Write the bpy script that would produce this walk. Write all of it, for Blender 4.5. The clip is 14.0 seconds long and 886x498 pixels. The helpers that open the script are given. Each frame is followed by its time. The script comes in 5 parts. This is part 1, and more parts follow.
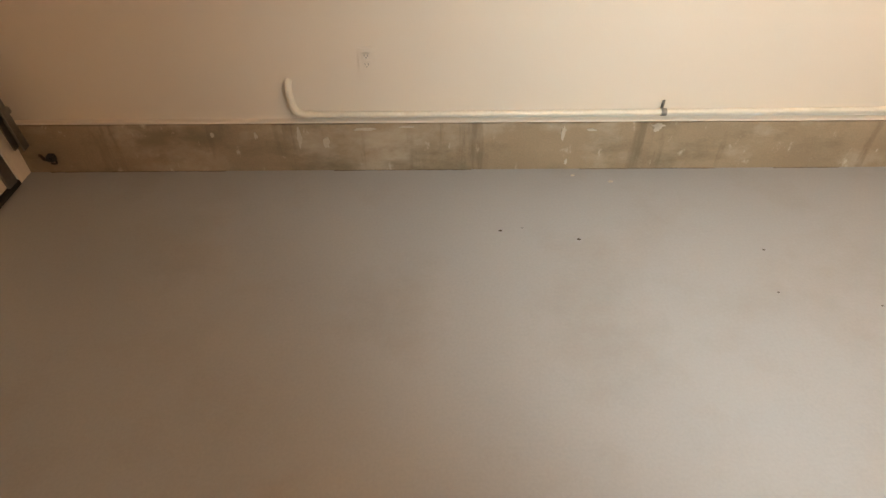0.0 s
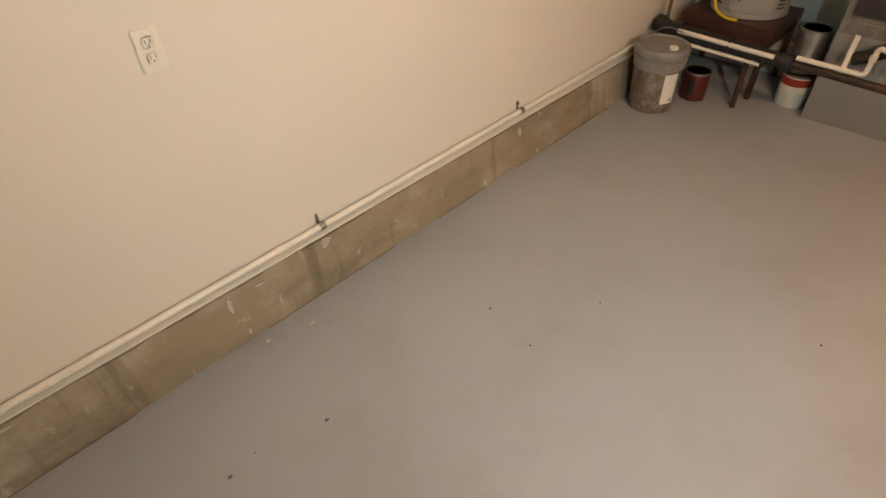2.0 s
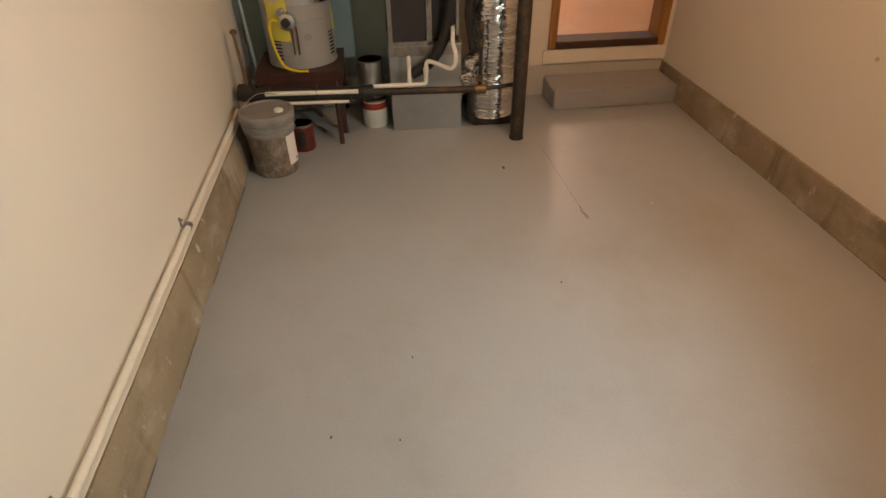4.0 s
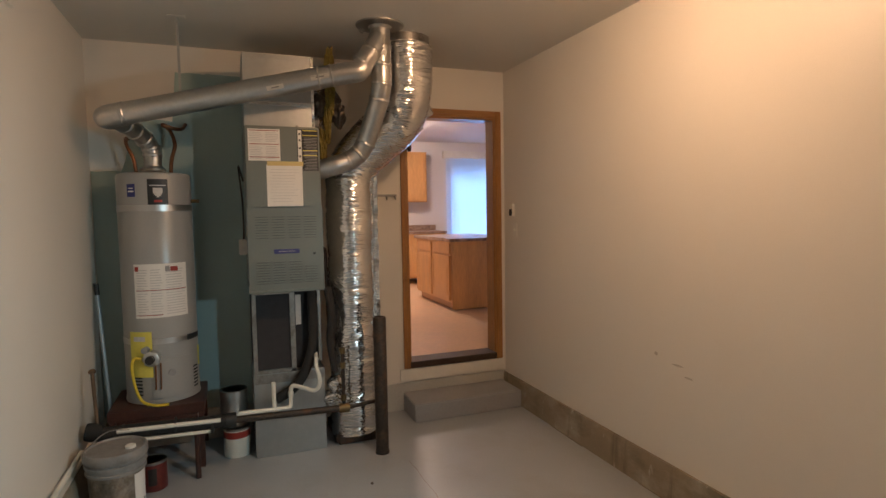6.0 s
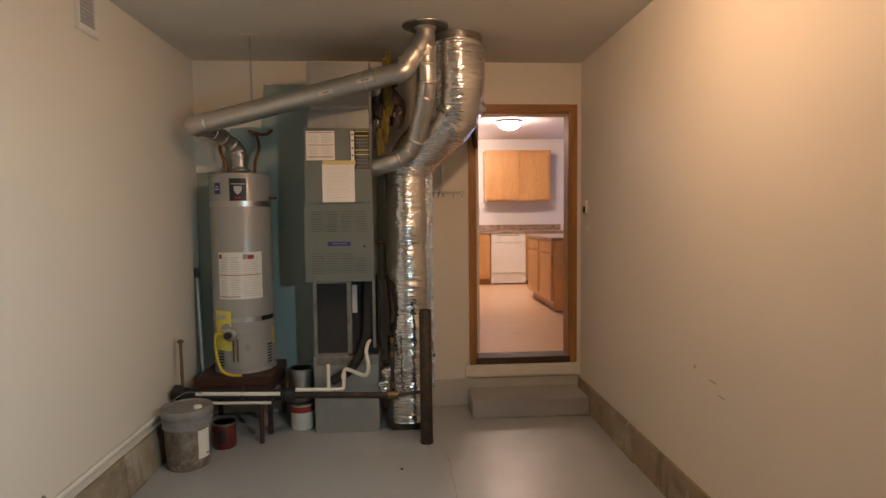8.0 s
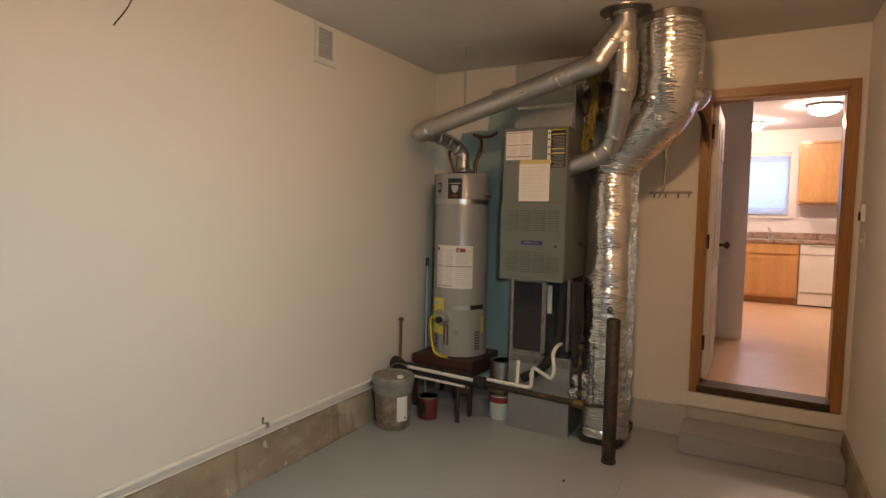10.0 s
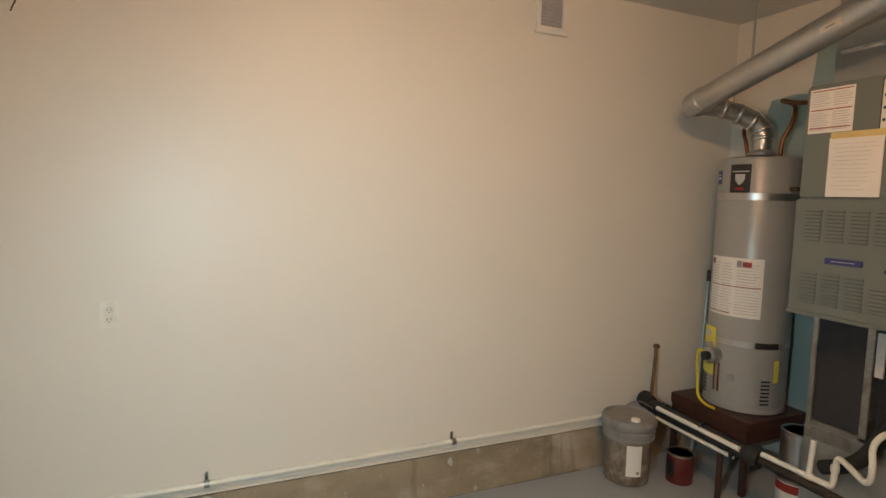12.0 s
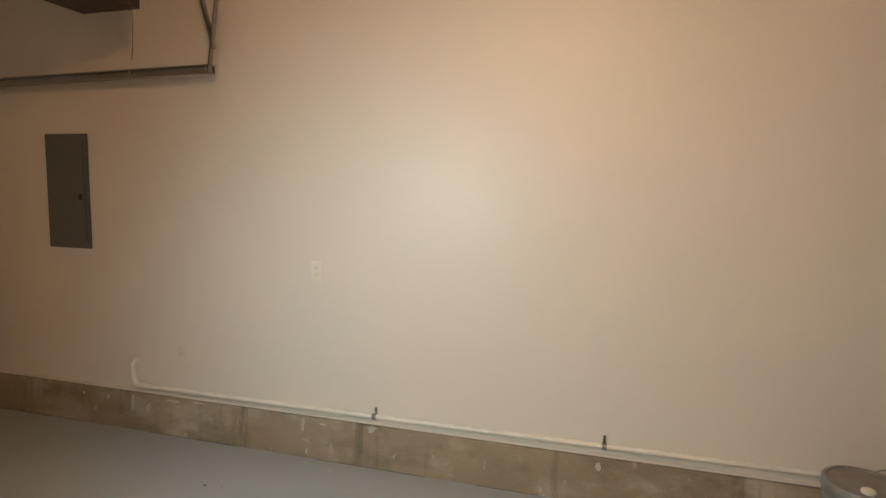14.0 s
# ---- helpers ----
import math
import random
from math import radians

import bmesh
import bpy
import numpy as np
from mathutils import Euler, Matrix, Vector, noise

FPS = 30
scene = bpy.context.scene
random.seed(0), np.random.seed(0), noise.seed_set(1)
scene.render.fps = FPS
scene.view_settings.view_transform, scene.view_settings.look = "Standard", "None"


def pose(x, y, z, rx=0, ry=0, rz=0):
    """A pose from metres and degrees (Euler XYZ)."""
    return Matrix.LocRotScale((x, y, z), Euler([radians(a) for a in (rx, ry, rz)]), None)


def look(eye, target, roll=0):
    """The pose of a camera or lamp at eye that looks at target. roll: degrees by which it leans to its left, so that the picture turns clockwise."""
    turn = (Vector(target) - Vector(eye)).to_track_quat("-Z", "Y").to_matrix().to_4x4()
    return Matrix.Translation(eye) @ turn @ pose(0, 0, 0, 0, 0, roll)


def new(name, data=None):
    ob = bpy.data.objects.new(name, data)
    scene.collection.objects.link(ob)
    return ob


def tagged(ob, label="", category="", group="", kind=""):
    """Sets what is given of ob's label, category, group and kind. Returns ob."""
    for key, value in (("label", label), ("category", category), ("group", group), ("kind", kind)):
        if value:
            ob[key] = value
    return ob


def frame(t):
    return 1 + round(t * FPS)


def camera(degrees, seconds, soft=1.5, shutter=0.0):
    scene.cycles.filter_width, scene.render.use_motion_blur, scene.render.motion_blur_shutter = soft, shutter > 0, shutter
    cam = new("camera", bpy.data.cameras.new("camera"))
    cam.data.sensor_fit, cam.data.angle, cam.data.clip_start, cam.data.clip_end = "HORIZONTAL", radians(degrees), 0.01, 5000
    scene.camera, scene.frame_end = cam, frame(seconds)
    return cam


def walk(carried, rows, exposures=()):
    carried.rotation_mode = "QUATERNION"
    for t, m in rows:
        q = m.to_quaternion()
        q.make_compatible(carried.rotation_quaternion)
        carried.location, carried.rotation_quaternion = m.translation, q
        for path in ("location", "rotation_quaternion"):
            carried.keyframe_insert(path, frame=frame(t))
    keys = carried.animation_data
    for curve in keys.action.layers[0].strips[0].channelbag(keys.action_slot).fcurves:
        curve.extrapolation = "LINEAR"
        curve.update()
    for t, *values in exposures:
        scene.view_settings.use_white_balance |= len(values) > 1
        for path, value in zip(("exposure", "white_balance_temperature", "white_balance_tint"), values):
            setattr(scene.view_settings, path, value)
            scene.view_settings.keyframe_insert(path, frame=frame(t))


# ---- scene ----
cam = camera(77.0, 14.0)
PATH = [
    (0.0, (-4.253, -2.247, 1.620), (-4.243, -0.826, 0.213), -0.12),
    (0.5, (-4.196, -2.183, 1.612), (-3.925, -0.763, 0.230), -0.79),
    (1.0, (-4.224, -1.990, 1.635), (-3.668, -0.640, 0.268), -1.58),
    (1.5, (-4.176, -1.825, 1.642), (-3.386, -0.562, 0.307), -2.93),
    (2.0, (-4.095, -1.583, 1.640), (-3.046, -0.504, 0.322), -2.18),
    (2.5, (-4.007, -1.404, 1.657), (-2.756, -0.569, 0.339), -1.32),
    (3.0, (-3.919, -1.224, 1.680), (-2.523, -0.655, 0.365), -2.93),
    (3.5, (-3.950, -1.001, 1.627), (-2.432, -0.805, 0.341), -1.62),
    (4.0, (-4.088, -0.888, 1.619), (-2.491, -1.068, 0.429), -0.99),
    (4.2, (-4.125, -0.855, 1.644), (-2.510, -1.165, 0.506), -1.50),
    (6.5, (-4.471, -0.871, 1.596), (-2.586, -1.538, 1.598), -1.19),
    (7.0, (-4.596, -1.097, 1.577), (-2.673, -1.644, 1.528), -1.30),
    (9.5, (-4.360, -2.309, 1.575), (-2.490, -1.608, 1.472), 1.11),
    (10.0, (-4.326, -2.520, 1.577), (-2.584, -1.546, 1.450), 1.09),
    (10.5, (-4.276, -2.646, 1.594), (-2.680, -1.449, 1.444), 0.66),
    (11.0, (-4.013, -2.664, 1.591), (-2.614, -1.244, 1.433), 0.75),
    (11.5, (-3.679, -2.608, 1.615), (-2.533, -0.977, 1.453), 1.09),
    (12.0, (-3.257, -2.688, 1.623), (-2.456, -0.865, 1.439), 1.55),
    (12.5, (-2.856, -2.720, 1.578), (-2.429, -0.776, 1.379), 1.76),
    (13.0, (-2.597, -2.698, 1.550), (-2.487, -0.711, 1.351), 1.91),
    (13.5, (-2.067, -2.703, 1.554), (-2.439, -0.752, 1.318), 1.11),
    (14.0, (-2.062, -2.839, 1.551), (-2.603, -0.924, 1.348), 1.05),
]
walk(cam, [(t, look(eye, target, roll)) for t, eye, target, roll in PATH],
     exposures=[(0.0, 0.62, 7800, 19), (0.8, 0.4, 8250, 21), (1.5, 0.24, 8600, 23), (3.0, 0.03, 8450, 25), (4.2, 0.1, 8300, 19), (6.5, -0.32, 6300, 11), (9.5, -0.29, 7350, 15), (11.0, -0.24, 6950, 11), (12.5, 0.02, 6950, 13), (13.3, -0.06, 7150, 14), (14.0, -0.04, 7200, 15)])
# ---- light ----
world = bpy.data.worlds.new("world")
scene.world = world
world.use_nodes = True
wn = world.node_tree.nodes
sky = wn.new("ShaderNodeTexSky")
sky.sky_type, sky.sun_disc, sky.sun_elevation, sky.sun_rotation = "NISHITA", False, radians(35), radians(200)
wn["Background"].inputs["Strength"].default_value = 0.15
world.node_tree.links.new(sky.outputs[0], wn["Background"].inputs["Color"])

BULB = (-2.4, -2.14, 2.8)          # small round ceiling light
BULB_POWER = 345.0                   # radiance of its glass
DOME_POWER = 178.0                    # radiance of the kitchen domes
TORCH = (-3.4, -2.25, 1.56)         # the white hand lamp of whoever walks here
TORCH_WATTS = 100.0

torch_data = bpy.data.lights.new("hand_lamp", "SPOT")
torch_data.energy, torch_data.color, torch_data.shadow_soft_size = TORCH_WATTS, (0.63, 0.91, 1.0), 0.03
torch_data.spot_size, torch_data.spot_blend = radians(140), 1.0
torch = new("hand_lamp", torch_data)
for name, y, z, w, h, watts in (("window_daylight", -2.55, 2.1, 0.7, 0.95, 12.0), ("patio_daylight", -5.5, 1.5, 1.5, 2.1, 75.0)):
    sky_lamp = bpy.data.lights.new(name, "AREA")
    sky_lamp.shape, sky_lamp.size, sky_lamp.size_y, sky_lamp.energy, sky_lamp.color = "RECTANGLE", h, w, watts, (0.24, 0.5, 1.0)
    new(name, sky_lamp).matrix_world = look((5.62, y, z), (0, y, z))
torch.matrix_world = look(TORCH, (-2.62, -0.45, 0.6))


# ---- materials ----
def mat(name, color, rough=0.6, metal=0.0, vary=0.12, scale=6.0, fine=60.0, bump=0.15, stain=None, stain_amount=0.0,
        stain_scale=2.0, spec=0.5, rough_vary=0.1, coat=0.0, stretch=(1, 1, 1), rand=0.0):
    m = bpy.data.materials.new(name)
    m.use_nodes = True
    nt = m.node_tree
    n, l = nt.nodes, nt.links
    p = n["Principled BSDF"]
    tc = n.new("ShaderNodeTexCoord")
    mp = n.new("ShaderNodeMapping")
    mp.inputs["Scale"].default_value = stretch
    l.new(tc.outputs["Object"], mp.inputs["Vector"])
    big = n.new("ShaderNodeTexNoise")
    big.inputs["Scale"].default_value, big.inputs["Detail"].default_value = scale, 4
    small = n.new("ShaderNodeTexNoise")
    small.inputs["Scale"].default_value, small.inputs["Detail"].default_value = fine, 6
    for t in (big, small):
        l.new(mp.outputs[0], t.inputs["Vector"])
    both = n.new("ShaderNodeMath")
    both.operation = "ADD"
    l.new(big.outputs["Fac"], both.inputs[0])
    l.new(small.outputs["Fac"], both.inputs[1])
    ramp = n.new("ShaderNodeMapRange")
    ramp.inputs["From Min"].default_value, ramp.inputs["From Max"].default_value = 0.7, 1.3
    ramp.inputs["To Min"].default_value, ramp.inputs["To Max"].default_value = 1 - vary, 1 + vary
    l.new(both.outputs[0], ramp.inputs["Value"])
    value = ramp.outputs[0]
    if rand:
        info = n.new("ShaderNodeObjectInfo")
        rr = n.new("ShaderNodeMapRange")
        rr.inputs["To Min"].default_value, rr.inputs["To Max"].default_value = 1 - rand, 1 + rand
        l.new(info.outputs["Random"], rr.inputs["Value"])
        mm = n.new("ShaderNodeMath")
        mm.operation = "MULTIPLY"
        l.new(value, mm.inputs[0])
        l.new(rr.outputs[0], mm.inputs[1])
        value = mm.outputs[0]
    mul = n.new("ShaderNodeVectorMath")
    mul.operation = "SCALE"
    mul.inputs[0].default_value = color[:3]
    l.new(value, mul.inputs["Scale"])
    col = mul.outputs[0]
    if stain:
        sn = n.new("ShaderNodeTexNoise")
        sn.inputs["Scale"].default_value, sn.inputs["Detail"].default_value, sn.inputs["Roughness"].default_value = stain_scale, 8, 0.65
        l.new(mp.outputs[0], sn.inputs["Vector"])
        sr = n.new("ShaderNodeMapRange")
        sr.inputs["From Min"].default_value, sr.inputs["From Max"].default_value = 0.5, 0.68
        sr.inputs["To Max"].default_value = stain_amount
        l.new(sn.outputs["Fac"], sr.inputs["Value"])
        mx = n.new("ShaderNodeMix")
        mx.data_type = "RGBA"
        mx.inputs["B"].default_value = (*stain, 1)
        l.new(sr.outputs[0], mx.inputs["Factor"])
        l.new(col, mx.inputs["A"])
        for i in mx.inputs:
            if i.name == "A" and i.type == "RGBA":
                l.new(col, i)
            if i.name == "B" and i.type == "RGBA":
                i.default_value = (*stain, 1)
        col = [o for o in mx.outputs if o.type == "RGBA"][0]
    l.new(col, p.inputs["Base Color"])
    p.inputs["Metallic"].default_value = metal
    p.inputs["Specular IOR Level"].default_value = spec
    p.inputs["Coat Weight"].default_value = coat
    rg = n.new("ShaderNodeMapRange")
    rg.inputs["To Min"].default_value, rg.inputs["To Max"].default_value = max(0.02, rough - rough_vary), min(1, rough + rough_vary)
    l.new(big.outputs["Fac"], rg.inputs["Value"])
    l.new(rg.outputs[0], p.inputs["Roughness"])
    if bump:
        bp = n.new("ShaderNodeBump")
        bp.inputs["Strength"].default_value, bp.inputs["Distance"].default_value = bump, 0.004
        l.new(both.outputs[0], bp.inputs["Height"])
        l.new(bp.outputs[0], p.inputs["Normal"])
    return m


def glow(name, color, strength):
    m = bpy.data.materials.new(name)
    m.use_nodes = True
    p = m.node_tree.nodes["Principled BSDF"]
    p.inputs["Base Color"].default_value = (*color, 1)
    p.inputs["Emission Color"].default_value = (*color, 1)
    p.inputs["Emission Strength"].default_value = strength
    return m


def translucent(name, color):
    m = bpy.data.materials.new(name)
    m.use_nodes = True
    n, l = m.node_tree.nodes, m.node_tree.links
    tr, df, mx = n.new("ShaderNodeBsdfTranslucent"), n.new("ShaderNodeBsdfDiffuse"), n.new("ShaderNodeMixShader")
    nz = n.new("ShaderNodeTexNoise")
    nz.inputs["Scale"].default_value = 30
    mr = n.new("ShaderNodeMapRange")
    mr.inputs["To Min"].default_value, mr.inputs["To Max"].default_value = 0.5, 0.7
    l.new(nz.outputs["Fac"], mr.inputs["Value"])
    l.new(mr.outputs[0], mx.inputs[0])
    for d in (tr, df):
        d.inputs["Color"].default_value = (*color, 1)
    l.new(df.outputs[0], mx.inputs[1])
    l.new(tr.outputs[0], mx.inputs[2])
    l.new(mx.outputs[0], n["Material Output"].inputs["Surface"])
    return m


def foil(name):
    m = mat(name, (0.75, 0.74, 0.73), 0.18, 1.0, 0.08, 5, 40, 0, rough_vary=0.1)
    n, l = m.node_tree.nodes, m.node_tree.links
    tc = n.new("ShaderNodeTexCoord")
    vo = n.new("ShaderNodeTexVoronoi")
    vo.feature, vo.inputs["Scale"].default_value = "F1", 24
    nz = n.new("ShaderNodeTexNoise")
    nz.inputs["Scale"].default_value, nz.inputs["Detail"].default_value = 14, 8
    mp = n.new("ShaderNodeMapping")
    mp.inputs["Scale"].default_value = (1, 1, 4.2)
    l.new(tc.outputs["Object"], mp.inputs[0])
    l.new(mp.outputs[0], vo.inputs["Vector"])
    l.new(mp.outputs[0], nz.inputs["Vector"])
    ad = n.new("ShaderNodeMath")
    l.new(vo.outputs["Distance"], ad.inputs[0])
    l.new(nz.outputs["Fac"], ad.inputs[1])
    bp = n.new("ShaderNodeBump")
    bp.inputs["Strength"].default_value, bp.inputs["Distance"].default_value = 0.3, 0.012
    l.new(ad.outputs[0], bp.inputs["Height"])
    l.new(bp.outputs[0], n["Principled BSDF"].inputs["Normal"])
    return m


def cast_concrete(name):
    """Old cast concrete: pale lime blotches, olive damp patches and darker upright seeps."""
    m = mat(name, (0.31, 0.255, 0.185), 0.85, 0, 0.12, 3.2, 130, 0.25, (0.46, 0.42, 0.35), 0.8, 2.1, spec=0.2, stretch=(1, 1, 1.6))
    n, l = m.node_tree.nodes, m.node_tree.links
    p = n["Principled BSDF"]
    tc = n.new("ShaderNodeTexCoord")
    col = p.inputs["Base Color"].links[0].from_socket
    for scale, stretch, lo, hi, tone, amount in ((1.0, (2.6, 1, 5.5), 0.5, 0.64, (0.17, 0.15, 0.105), 0.62), (1.0, (9, 1, 1.1), 0.56, 0.7, (0.13, 0.105, 0.075), 0.6), (1.0, (16, 1, 9), 0.62, 0.7, (0.6, 0.57, 0.5), 0.6)):
        mp, nz, mr, mx = n.new("ShaderNodeMapping"), n.new("ShaderNodeTexNoise"), n.new("ShaderNodeMapRange"), n.new("ShaderNodeMix")
        mp.inputs["Scale"].default_value, mp.inputs["Location"].default_value = stretch, (0.3, 7.37 + lo, 3.43)
        nz.inputs["Scale"].default_value, nz.inputs["Detail"].default_value, nz.inputs["Roughness"].default_value = scale, 7, 0.62
        mr.inputs["From Min"].default_value, mr.inputs["From Max"].default_value, mr.inputs["To Max"].default_value = lo, hi, amount
        mx.data_type = "RGBA"
        l.new(tc.outputs["Object"], mp.inputs[0])
        l.new(mp.outputs[0], nz.inputs["Vector"])
        l.new(nz.outputs["Fac"], mr.inputs["Value"])
        l.new(mr.outputs[0], mx.inputs["Factor"])
        for i in mx.inputs:
            if i.type == "RGBA" and i.name == "A":
                l.new(col, i)
            if i.type == "RGBA" and i.name == "B":
                i.default_value = (*tone, 1)
        col = [o for o in mx.outputs if o.type == "RGBA"][0]
    l.new(col, p.inputs["Base Color"])
    return m


M_WALL = mat("wall_paint", (0.75, 0.715, 0.65), 0.44, 0, 0.02, 1.3, 180, 0.09, (0.68, 0.635, 0.56), 0.14, 0.9, spec=0.5, rough_vary=0.05)
M_CEIL = mat("ceiling_paint", (0.68, 0.655, 0.6), 0.8, 0, 0.04, 1.2, 160, 0.12, spec=0.2)
M_FLOOR = mat("floor_epoxy", (0.345, 0.375, 0.4), 0.35, 0, 0.05, 1.1, 90, 0.03, (0.25, 0.23, 0.2), 0.35, 1.3, rough_vary=0.05)
M_CURB = cast_concrete("bare_concrete")
M_BOARD = mat("green_board", (0.34, 0.45, 0.44), 0.75, 0, 0.05, 1.6, 120, 0.08, (0.4, 0.46, 0.44), 0.25, 1.7, spec=0.25)
M_CURB_W = mat("old_paint", (0.47, 0.44, 0.38), 0.7, 0, 0.1, 20, 90, 0.2)
M_CURB_E = mat("painted_concrete", (0.5, 0.5, 0.47), 0.6, 0, 0.08, 4, 60, 0.3)
M_STEP = mat("step_paint", (0.34, 0.35, 0.37), 0.33, 0, 0.07, 3, 60, 0.08, (0.24, 0.22, 0.2), 0.3, 3, rough_vary=0.04)
M_WHITE = mat("white_paint", (0.78, 0.76, 0.7), 0.5, 0, 0.04, 5, 60, 0.08, (0.55, 0.5, 0.42), 0.2, 4)
M_PVC = mat("white_plastic", (0.8, 0.78, 0.7), 0.35, 0, 0.06, 9, 80, 0.05, (0.5, 0.42, 0.3), 0.25, 6)
M_OAK = mat("oak_stain", (0.36, 0.17, 0.05), 0.38, 0, 0.25, 14, 120, 0.12, stretch=(1, 1, 0.08), coat=0.2)
M_OAK_H = mat("oak_stain_level", (0.36, 0.17, 0.05), 0.38, 0, 0.25, 14, 120, 0.12, stretch=(1, 0.08, 1), coat=0.2)
M_CAB = mat("maple_cabinet", (0.6, 0.325, 0.125), 0.4, 0, 0.14, 9, 90, 0.06, stretch=(1, 1, 0.12), coat=0.15, rand=0.04)
M_TOP = mat("laminate_granite", (0.3, 0.2, 0.15), 0.3, 0, 0.5, 18, 70, 0.02, (0.5, 0.4, 0.32), 0.7, 12)
M_VINYL = mat("vinyl_floor", (0.62, 0.41, 0.255), 0.32, 0, 0.1, 2.3, 30, 0.02, (0.5, 0.36, 0.24), 0.4, 2.5)
M_KWALL = mat("kitchen_paint", (0.76, 0.73, 0.73), 0.7, 0, 0.02, 1, 150, 0.04)
M_GALV = mat("galvanised_steel", (0.56, 0.56, 0.55), 0.36, 1.0, 0.07, 7, 50, 0.04, rough_vary=0.04)
M_SHEET = mat("duct_sheet", (0.45, 0.465, 0.46), 0.4, 0.85, 0.05, 3, 30, 0.05, rough_vary=0.04)
M_FOIL = foil("foil_wrap")
M_OLDFOIL = mat("worn_foil_tape", (0.36, 0.345, 0.32), 0.36, 0.9, 0.2, 14, 60, 0.5, (0.16, 0.13, 0.1), 0.6, 9, rough_vary=0.05)
# Foil with the shade of the gap beside the plenum in its colour.
M_GAPFOIL = mat("gap_shade_foil", (0.14, 0.125, 0.11), 0.42, 0.8, 0.25, 9, 50, 0.2)
M_FURN = mat("furnace_enamel", (0.17, 0.192, 0.178), 0.4, 0.15, 0.04, 4, 90, 0.05, (0.2, 0.2, 0.17), 0.2, 5)
M_DARK = mat("dark_slot", (0.03, 0.03, 0.03), 0.7, 0, 0.2)
# Near-black mesh; also gives the filter bay block the shade of a hollow.
M_FILTER_SHADE = mat("filter_mesh_and_bay_shade", (0.028, 0.028, 0.032), 0.8, 0, 0.3, 20, 220, 0.5)
M_HEATER = mat("heater_enamel", (0.36, 0.362, 0.35), 0.33, 0.1, 0.03, 4, 90, 0.03, (0.42, 0.4, 0.36), 0.25, 3)
M_PAPER = mat("label_paper", (0.78, 0.76, 0.72), 0.6, 0, 0.03, 12, 90, 0.02)
M_INK = mat("print_grey", (0.3, 0.3, 0.3), 0.6, 0, 0.1)
M_INK2 = mat("print_light", (0.55, 0.54, 0.53), 0.6, 0, 0.1)
M_RED = mat("print_red", (0.3, 0.03, 0.02), 0.5, 0, 0.1)
M_BLACK = mat("black_plastic", (0.02, 0.02, 0.02), 0.45, 0, 0.2, 10, 80, 0.1)
M_FOAM = mat("black_foam", (0.018, 0.017, 0.016), 0.75, 0, 0.3, 14, 120, 0.4)
M_IRON = mat("dark_iron", (0.045, 0.035, 0.028), 0.55, 0.4, 0.35, 8, 60, 0.3, (0.2, 0.09, 0.04), 0.5, 7)
M_RUST = mat("rusty_bar", (0.16, 0.1, 0.06), 0.7, 0.3, 0.3, 12, 70, 0.4)
M_STAND = mat("brown_stand", (0.06, 0.024, 0.017), 0.45, 0, 0.25, 7, 60, 0.2, (0.04, 0.03, 0.025), 0.5, 5)
M_COPPER = mat("copper", (0.28, 0.13, 0.07), 0.5, 1.0, 0.2, 12, 60, 0.1, (0.12, 0.08, 0.05), 0.5, 8)
M_BRASS = mat("brass", (0.2, 0.14, 0.07), 0.5, 1.0, 0.2, 12, 60, 0.1)
M_YELLOW = mat("yellow_coating", (0.7, 0.52, 0.04), 0.5, 0, 0.08, 9, 60, 0.05)
M_YTAG = mat("yellow_card", (0.75, 0.66, 0.12), 0.55, 0, 0.06)
M_TAPE = mat("masking_tape", (0.66, 0.52, 0.22), 0.6, 0, 0.06)
M_CANRED = mat("can_red", (0.13, 0.02, 0.016), 0.45, 0, 0.3, 9, 60, 0.05, (0.03, 0.025, 0.02), 0.6, 8)
M_INSUL = mat("yellow_wool", (0.2, 0.155, 0.035), 0.95, 0, 0.35, 16, 80, 1.0)
M_BLUE = mat("blue_badge", (0.035, 0.04, 0.17), 0.35, 0, 0.05)
M_BUCKET = mat("grey_plastic", (0.25, 0.24, 0.23), 0.5, 0, 0.08, 6, 60, 0.1, (0.12, 0.1, 0.08), 0.4, 9)
M_BUCKET_B = mat("bucket_wrap", (0.17, 0.135, 0.1), 0.45, 0, 0.4, 16, 60, 0.05, (0.45, 0.42, 0.38), 0.5, 14)
M_CHROME = mat("chrome", (0.8, 0.8, 0.8), 0.14, 1.0, 0.04)
M_BRONZE = mat("dark_bronze", (0.05, 0.03, 0.02), 0.35, 0.8, 0.2)
M_TRACK = mat("track_steel", (0.33, 0.33, 0.32), 0.4, 1.0, 0.12, 8, 60, 0.1)
M_PANEL = mat("panel_grey", (0.13, 0.135, 0.13), 0.5, 0.1, 0.05, 4, 70, 0.05)
M_GDOOR = mat("door_steel", (0.72, 0.69, 0.62), 0.45, 0.0, 0.04, 4, 70, 0.05, (0.5, 0.45, 0.36), 0.2, 3)
M_VENT = mat("vent_mesh", (0.42, 0.41, 0.42), 0.6, 0, 0.15, 20, 160, 0.3)
M_BLUEPOLE = mat("grey_blue_pole", (0.35, 0.42, 0.46), 0.35, 0.3, 0.08)
M_BULB = glow("bulb_glass", (1.0, 0.6, 0.34), BULB_POWER)
M_DOME = glow("dome_glass", (1.0, 0.76, 0.62), DOME_POWER)
M_BLIND = translucent("blind_vinyl", (0.82, 0.84, 0.88))
M_WOOD_DARK = mat("dark_board", (0.05, 0.028, 0.016), 0.6, 0, 0.3, 10, 80, 0.2)
M_STAIN = mat("floor_stain", (0.26, 0.235, 0.21), 0.6, 0, 0.3, 30, 120, 0.2)
